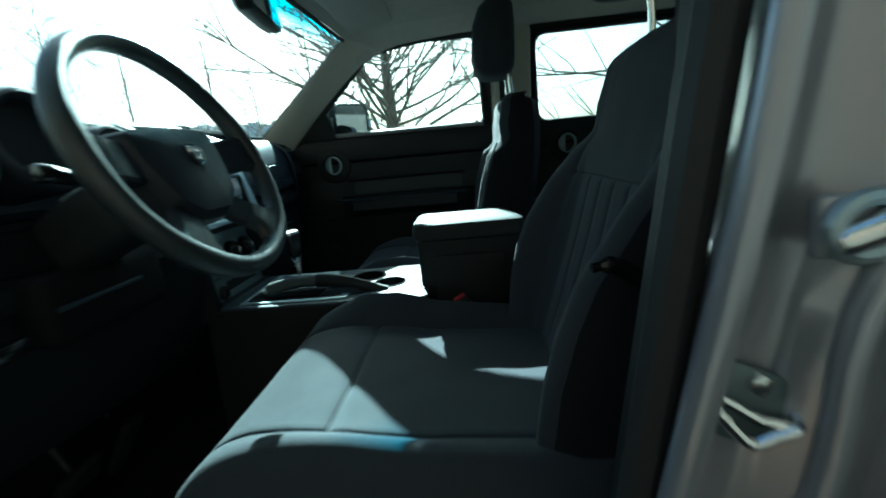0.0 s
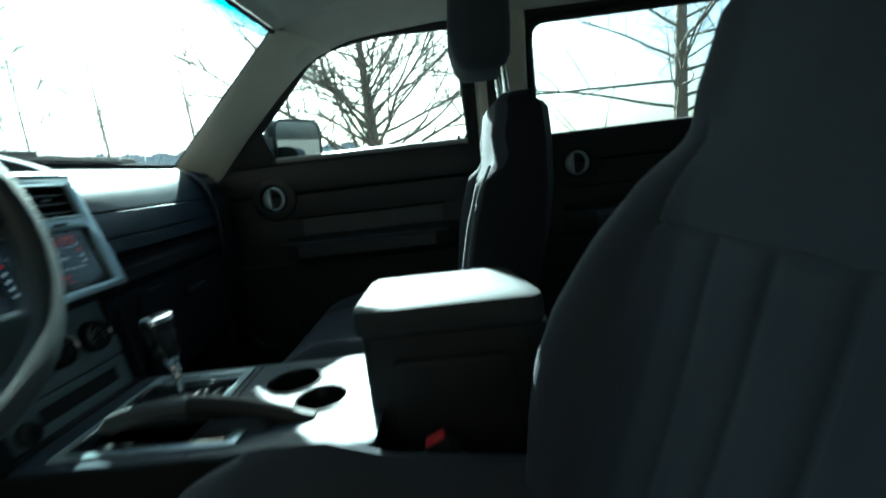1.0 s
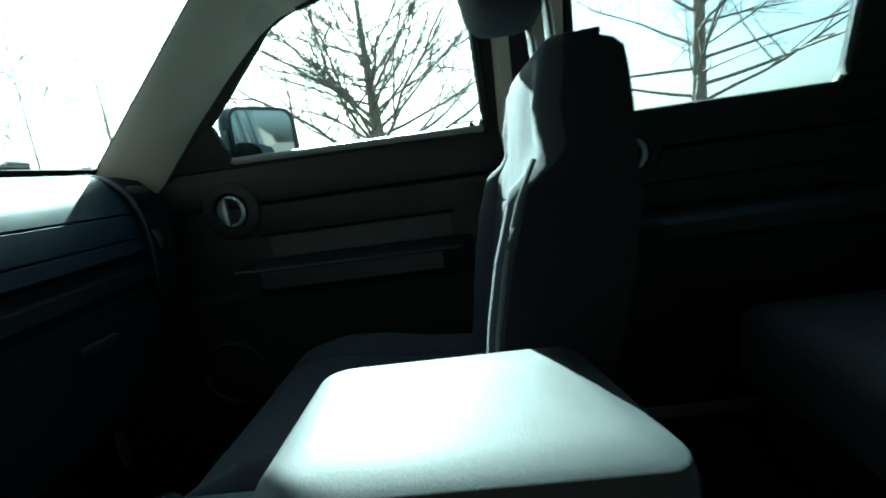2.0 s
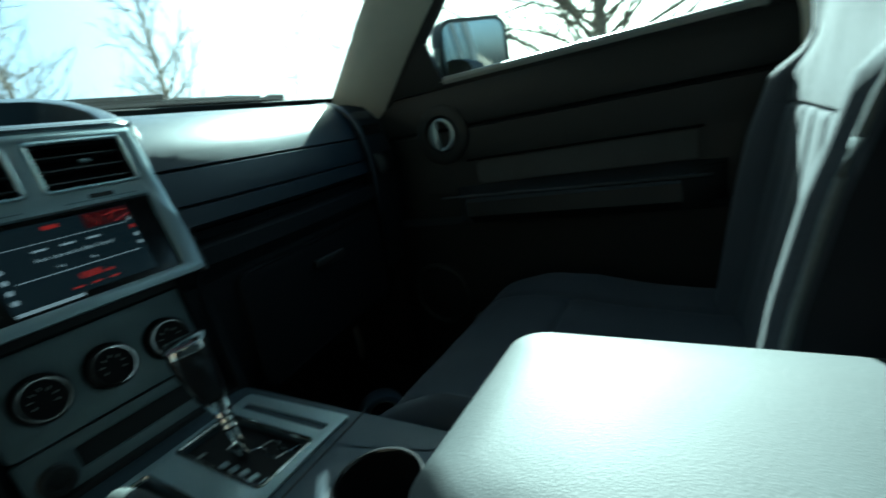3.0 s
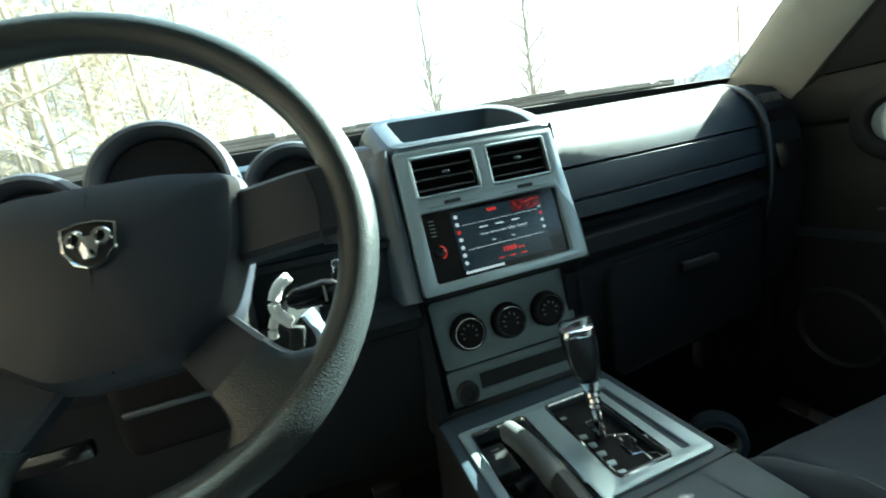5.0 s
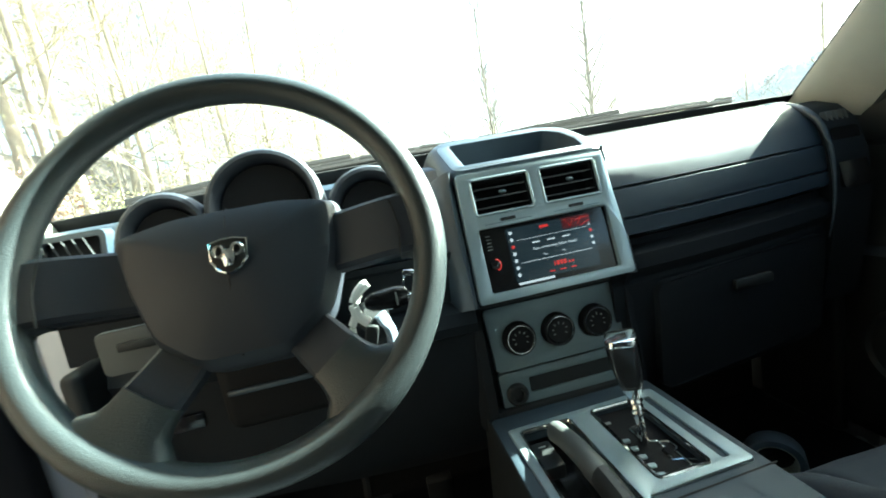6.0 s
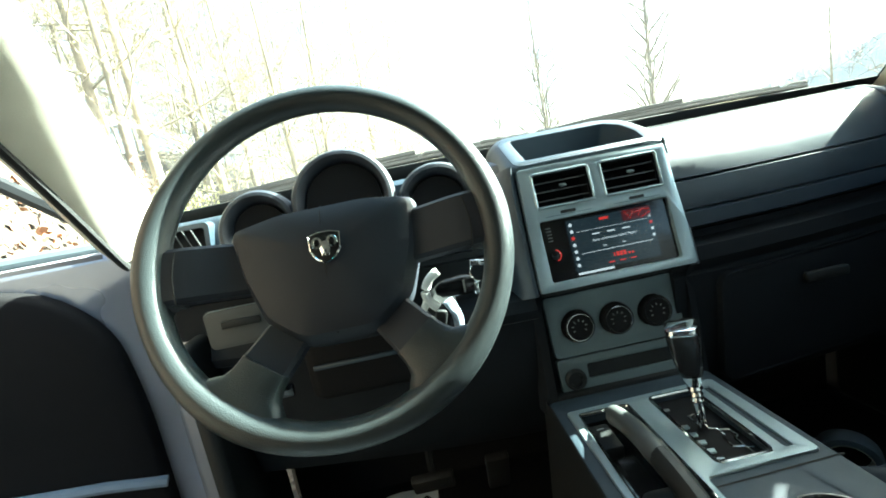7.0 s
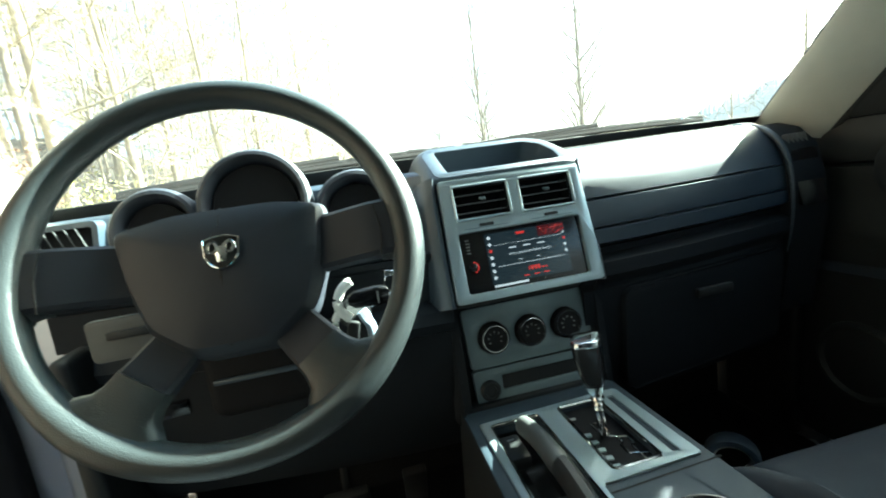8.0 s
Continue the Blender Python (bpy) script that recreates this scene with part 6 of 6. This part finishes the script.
def leaf_mesh(places, size, rng):
    verts, faces = [], []
    for p in places:
        a, b = Vector((rng.gauss(0, 1), rng.gauss(0, 1), rng.gauss(0, 1))).normalized(), Vector((rng.gauss(0, 1), rng.gauss(0, 1), rng.gauss(0, 1)))
        c = a.cross(b).normalized()
        s = size * rng.uniform(0.6, 1.3)
        o = len(verts)
        verts += [tuple(p), tuple(p + a * s * 0.5 + c * s * 0.3), tuple(p + a * s), tuple(p + a * s * 0.5 - c * s * 0.3)]
        faces.append((o, o + 1, o + 2, o + 3))
    me = bpy.data.meshes.new("leaves")
    me.from_pydata(verts, [], faces)
    return me


# the big bare tree beyond the passenger window, and its neighbours
bare_tree("tree", (13.0, 1.75, G), 7.4, 0.27, 3, "large bare tree with spreading limbs", M_BARK, limbs=60, reach=0.74, first=0.13, twigs=10, lean=(0, -0.01), rise=(0.15, 1.0), droop=0.25, fine=0.0052)
bare_tree("tree", (10.6, 3.3, G), 5.6, 0.06, 17, "many-stemmed bare tree with long thin branches", M_BARK, limbs=26, reach=0.75, first=0.03, twigs=5, rise=(0.5, 1.6), droop=0.5, fine=0.0045, side=1.9)
bare_tree("tree", (9.0, -5.5, G), 9.0, 0.17, 8, "bare tree with crooked limbs and fine twigs", M_BARK, limbs=40, reach=0.60, first=0.14, twigs=8, rise=(-0.05, 0.6), droop=0.1, fine=0.005)
for x, y, h, r, sd in ((16.6, 16.0, 10, 0.06, 11), (20.3, 15.8, 11, 0.09, 13), (25.5, 14.5, 11, 0.12, 14), (30.0, 14.0, 9, 0.10, 15)):
    bare_tree("tree", (x, y, G), h, r, sd, "slender bare tree beside the road", M_BARK2, limbs=26, reach=0.26, first=0.06, twigs=6, rise=(0.3, 1.4), fine=0.010, stout=0.36)
for x, y, h, r, sd in ((7.07, 22.0, 13, 0.12, 22), (12.84, 22.0, 13, 0.19, 24), (10.0, 30.0, 6, 0.06, 25), (6.0, 28.0, 5, 0.05, 26)):
    bare_tree("tree", (x, y, G), h, r, sd, "slender bare tree ahead of the car", M_BARK, limbs=40, reach=0.26, first=0.06, twigs=5, droop=0.7, rise=(0.8, 1.9), fine=0.014, twig_mat=M_TWIG, stout=0.50)
rng = random.Random(5)
for i in range(10):
    x, y = -1.6 - i * 0.85 + rng.uniform(-0.4, 0.4), 13.5 + rng.uniform(-2.0, 3.5) - i * 0.40
    bare_tree("tree", (x, y, G), rng.uniform(10, 14), rng.uniform(0.05, 0.11), 40 + i, "pale-barked young tree in the wood's edge", M_BARK2, limbs=30, reach=0.24, first=0.10, twigs=6, leaves=800,
              lean=(rng.uniform(-0.04, 0.06), rng.uniform(-0.03, 0.03)), rise=(0.1, 1.0), fine=0.007, twig_mat=M_TWIG2)
for x, y, r in ((-7.0, 10.0, 0.13), (-6.3, 9.6, 0.10), (-6.0, 9.9, 0.12)):
    bare_tree("tree", (x, y, G), 13, r, int(-x * 10), "pale tree clad with ivy near the bank", M_BARK2, limbs=20, reach=0.22, first=0.15, twigs=5, leaves=900, rise=(0.0, 1.0), fine=0.005, twig_mat=M_TWIG2)


def leaf_litter():
    """Dry leaves strewn over the bank beside the driver's door."""
    rg = random.Random(77)
    places = []
    for _ in range(16000):
        x, y = -2.3 - 4.6 * rg.random() ** 1.3, rg.uniform(-2.5, 7.0)
        places.append(Vector((x, y, gz(x, y) + rg.uniform(0.0, 0.05))))
    me = leaf_mesh(places, 0.10, rg)
    me.materials.append(M_DRYLEAF)
    return tagged(new("leaf_litter", me), "red-brown dry leaves strewn over the bank", "leaves", kind="stuff")


leaf_litter()


def young_wood():
    """The wood behind the first trees: thin stems, twigs and sparse leaves past counting; and an unseen belt added to
    block sky.
    """
    rg = random.Random(31)
    items, pts, ivy = [], [], []
    for i in range(350):
        # From stem 170 on: unseen belt added on the driver's side to block sky.
        x, y = (rg.uniform(-15, 0.2), rg.uniform(12, 22)) if i < 170 else (rg.uniform(-14, -5.5), rg.uniform(-14, 4))
        b = Vector((x, y, gz(x, y) - 0.05))
        hh = rg.uniform(5, 12)
        d = Vector((rg.uniform(-0.10, 0.10), rg.uniform(-0.1, 0.1), 1))
        q = [b + d * (hh * k / 5) + Vector((rg.uniform(-0.08, 0.08), rg.uniform(-0.08, 0.08), 0)) * k for k in range(6)]
        r = rg.uniform(0.014, 0.042)
        items.append((q, [r * (1 - 0.16 * k) for k in range(6)], 5))
        for _ in range(18):
            f = rg.uniform(0.6, 4.9)
            s0 = q[int(f)].lerp(q[int(f) + 1], f % 1)
            a, ln = rg.uniform(0, 6.28), rg.uniform(0.7, 2.6)
            e = s0 + Vector((math.cos(a), math.sin(a), rg.uniform(-0.1, 0.8))) * ln
            items.append(([s0, s0.lerp(e, 0.5) + Vector((0, 0, rg.uniform(-0.1, 0.1))), e], [0.014, 0.011, 0.007], 3))
            for _ in range(5):
                g = s0.lerp(e, rg.uniform(0.3, 1.0))
                items.append(([g, g + Vector((rg.uniform(-1, 1), rg.uniform(-1, 1), rg.uniform(-0.4, 0.8))) * 0.55], [0.008, 0.006], 3))
            if rg.random() < 0.5:
                (pts if i < 170 else ivy).append(e)
                (pts if i < 170 else ivy).extend([e + Vector((rg.gauss(0, 0.3), rg.gauss(0, 0.3), rg.gauss(0, 0.25))) for _ in range(4 if i < 170 else 9)])
    wood = thing("young_wood", (-8, 16, gz(-8, 16)), "young bare wood of thin pale stems, plus an unseen sky-blocking belt", "wood", kind="stuff")
    for nm, me, m_ in (("stem_mass", tubes(items), M_BARK2), ("leaf_mass", leaf_mesh(pts, 0.06, rg), M_LEAF), ("sky_block_mass", leaf_mesh(ivy, 0.30, rg), M_SKYBLOCK)):
        me.materials.append(m_)
        o = tagged(new(nm, me), kind="stuff")
        o.parent = wood
        o.matrix_parent_inverse = Matrix.Translation(-Vector(wood.location))


young_wood()


def thicket(name, at, size, n, material, label, seed):
    """Stems with many small leaves, low and dense."""
    rg = random.Random(seed)
    at = (at[0], at[1], gz(at[0], at[1]) - 0.03)
    s = thing(name, at, label, "bush", "bushes outside")
    stems, pts = [], []
    for i in range(60):
        b = Vector(at) + Vector((rg.uniform(-1, 1) * size[0], rg.uniform(-1, 1) * size[1], 0))
        d = Vector((rg.uniform(-0.4, 0.4), rg.uniform(-0.4, 0.4), 1)).normalized()
        ln = size[2] * rg.uniform(0.5, 1.1)
        q = [b, b + d * ln * 0.5, b + d * ln + Vector((rg.uniform(-0.3, 0.3), rg.uniform(-0.3, 0.3), 0))]
        stems.append((q, [0.014, 0.009, 0.003], 3))
        for _ in range(n // 60):
            f = rg.uniform(0.15, 1.0)
            pts.append(b + d * ln * f + Vector((rg.gauss(0, 0.16), rg.gauss(0, 0.16), rg.gauss(0, 0.12))))
    for nm, me, m_ in (("stem", tubes(stems), M_TWIG), ("foliage", leaf_mesh(pts, 0.07, rg), material)):
        me.materials.append(m_)
        o = tagged(new(nm, me), kind="stuff")
        o.parent = s
        o.matrix_parent_inverse = Matrix.Translation(-Vector(at))


for i, (x, y) in enumerate(((-3.0, 10.5), (-4.4, 10.8), (-5.4, 9.4), (-4.2, 12.5), (-2.4, 13.0), (-1.4, 14.5))):
    thicket("bush", (x, y, G), (1.0, 0.9, 1.5), 1300, M_LEAF, "leafy yellow-green bush at the wood's edge", 70 + i)
for i, (x, y) in enumerate(((-6.4, 8.2), (-7.4, 7.6), (-5.8, 6.6), (-6.8, 5.4), (-5.6, 4.4), (-6.6, 3.0))):
    thicket("bush", (x, y, G), (0.9, 0.8, 1.0), 2400, M_DRYLEAF, "bush with red-brown dry leaves on the bank", 90 + i)


# far wooded hill: a ridge of many small tree tops, rising to the right
def hill():
    rg = random.Random(4)
    verts, faces = [], []
    k = 260
    for i in range(k + 1):
        az = radians(lerp(40, 78, i / k))
        d = 230.0
        lift = table(math.degrees(az), [(40, 2.6), (42.5, 3.3), (45.6, 4.2), (48, 4.8), (51, 5.4), (56, 5.2), (64, 5.0), (78, 4.4)])
        top = 1.2 + d * math.tan(radians(lift)) + 0.7 * math.sin(i * 0.35) + rg.uniform(0, 1.6) * (1 if i % 3 == 0 else 0.4)
        verts += [(d * math.sin(az), d * math.cos(az), G), (d * 1.02 * math.sin(az), d * 1.02 * math.cos(az), top * 0.7), (d * 1.05 * math.sin(az), d * 1.05 * math.cos(az), top), (d * 1.3 * math.sin(az), d * 1.3 * math.cos(az), top * 0.9)]
    for i in range(k):
        a = i * 4
        faces += [(a + q, a + q + 4, a + q + 5, a + q + 1) for q in range(3)]
    me = bpy.data.meshes.new("backdrop")
    me.from_pydata(verts, [], faces)
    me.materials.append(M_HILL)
    return tagged(new("backdrop", me), "wooded hill far off, haze put into its colour and glow", "hill", kind="structure")


hill()
# low dark saplings and shrubs behind the big tree
for i in range(5):
    thicket("bush", (19.0 + i * 1.2, -6.0 + i * 3.6, G), (2.2, 1.6, 2.0), 900, M_GRASS, "bare brown shrub beyond the big tree", 130 + i)
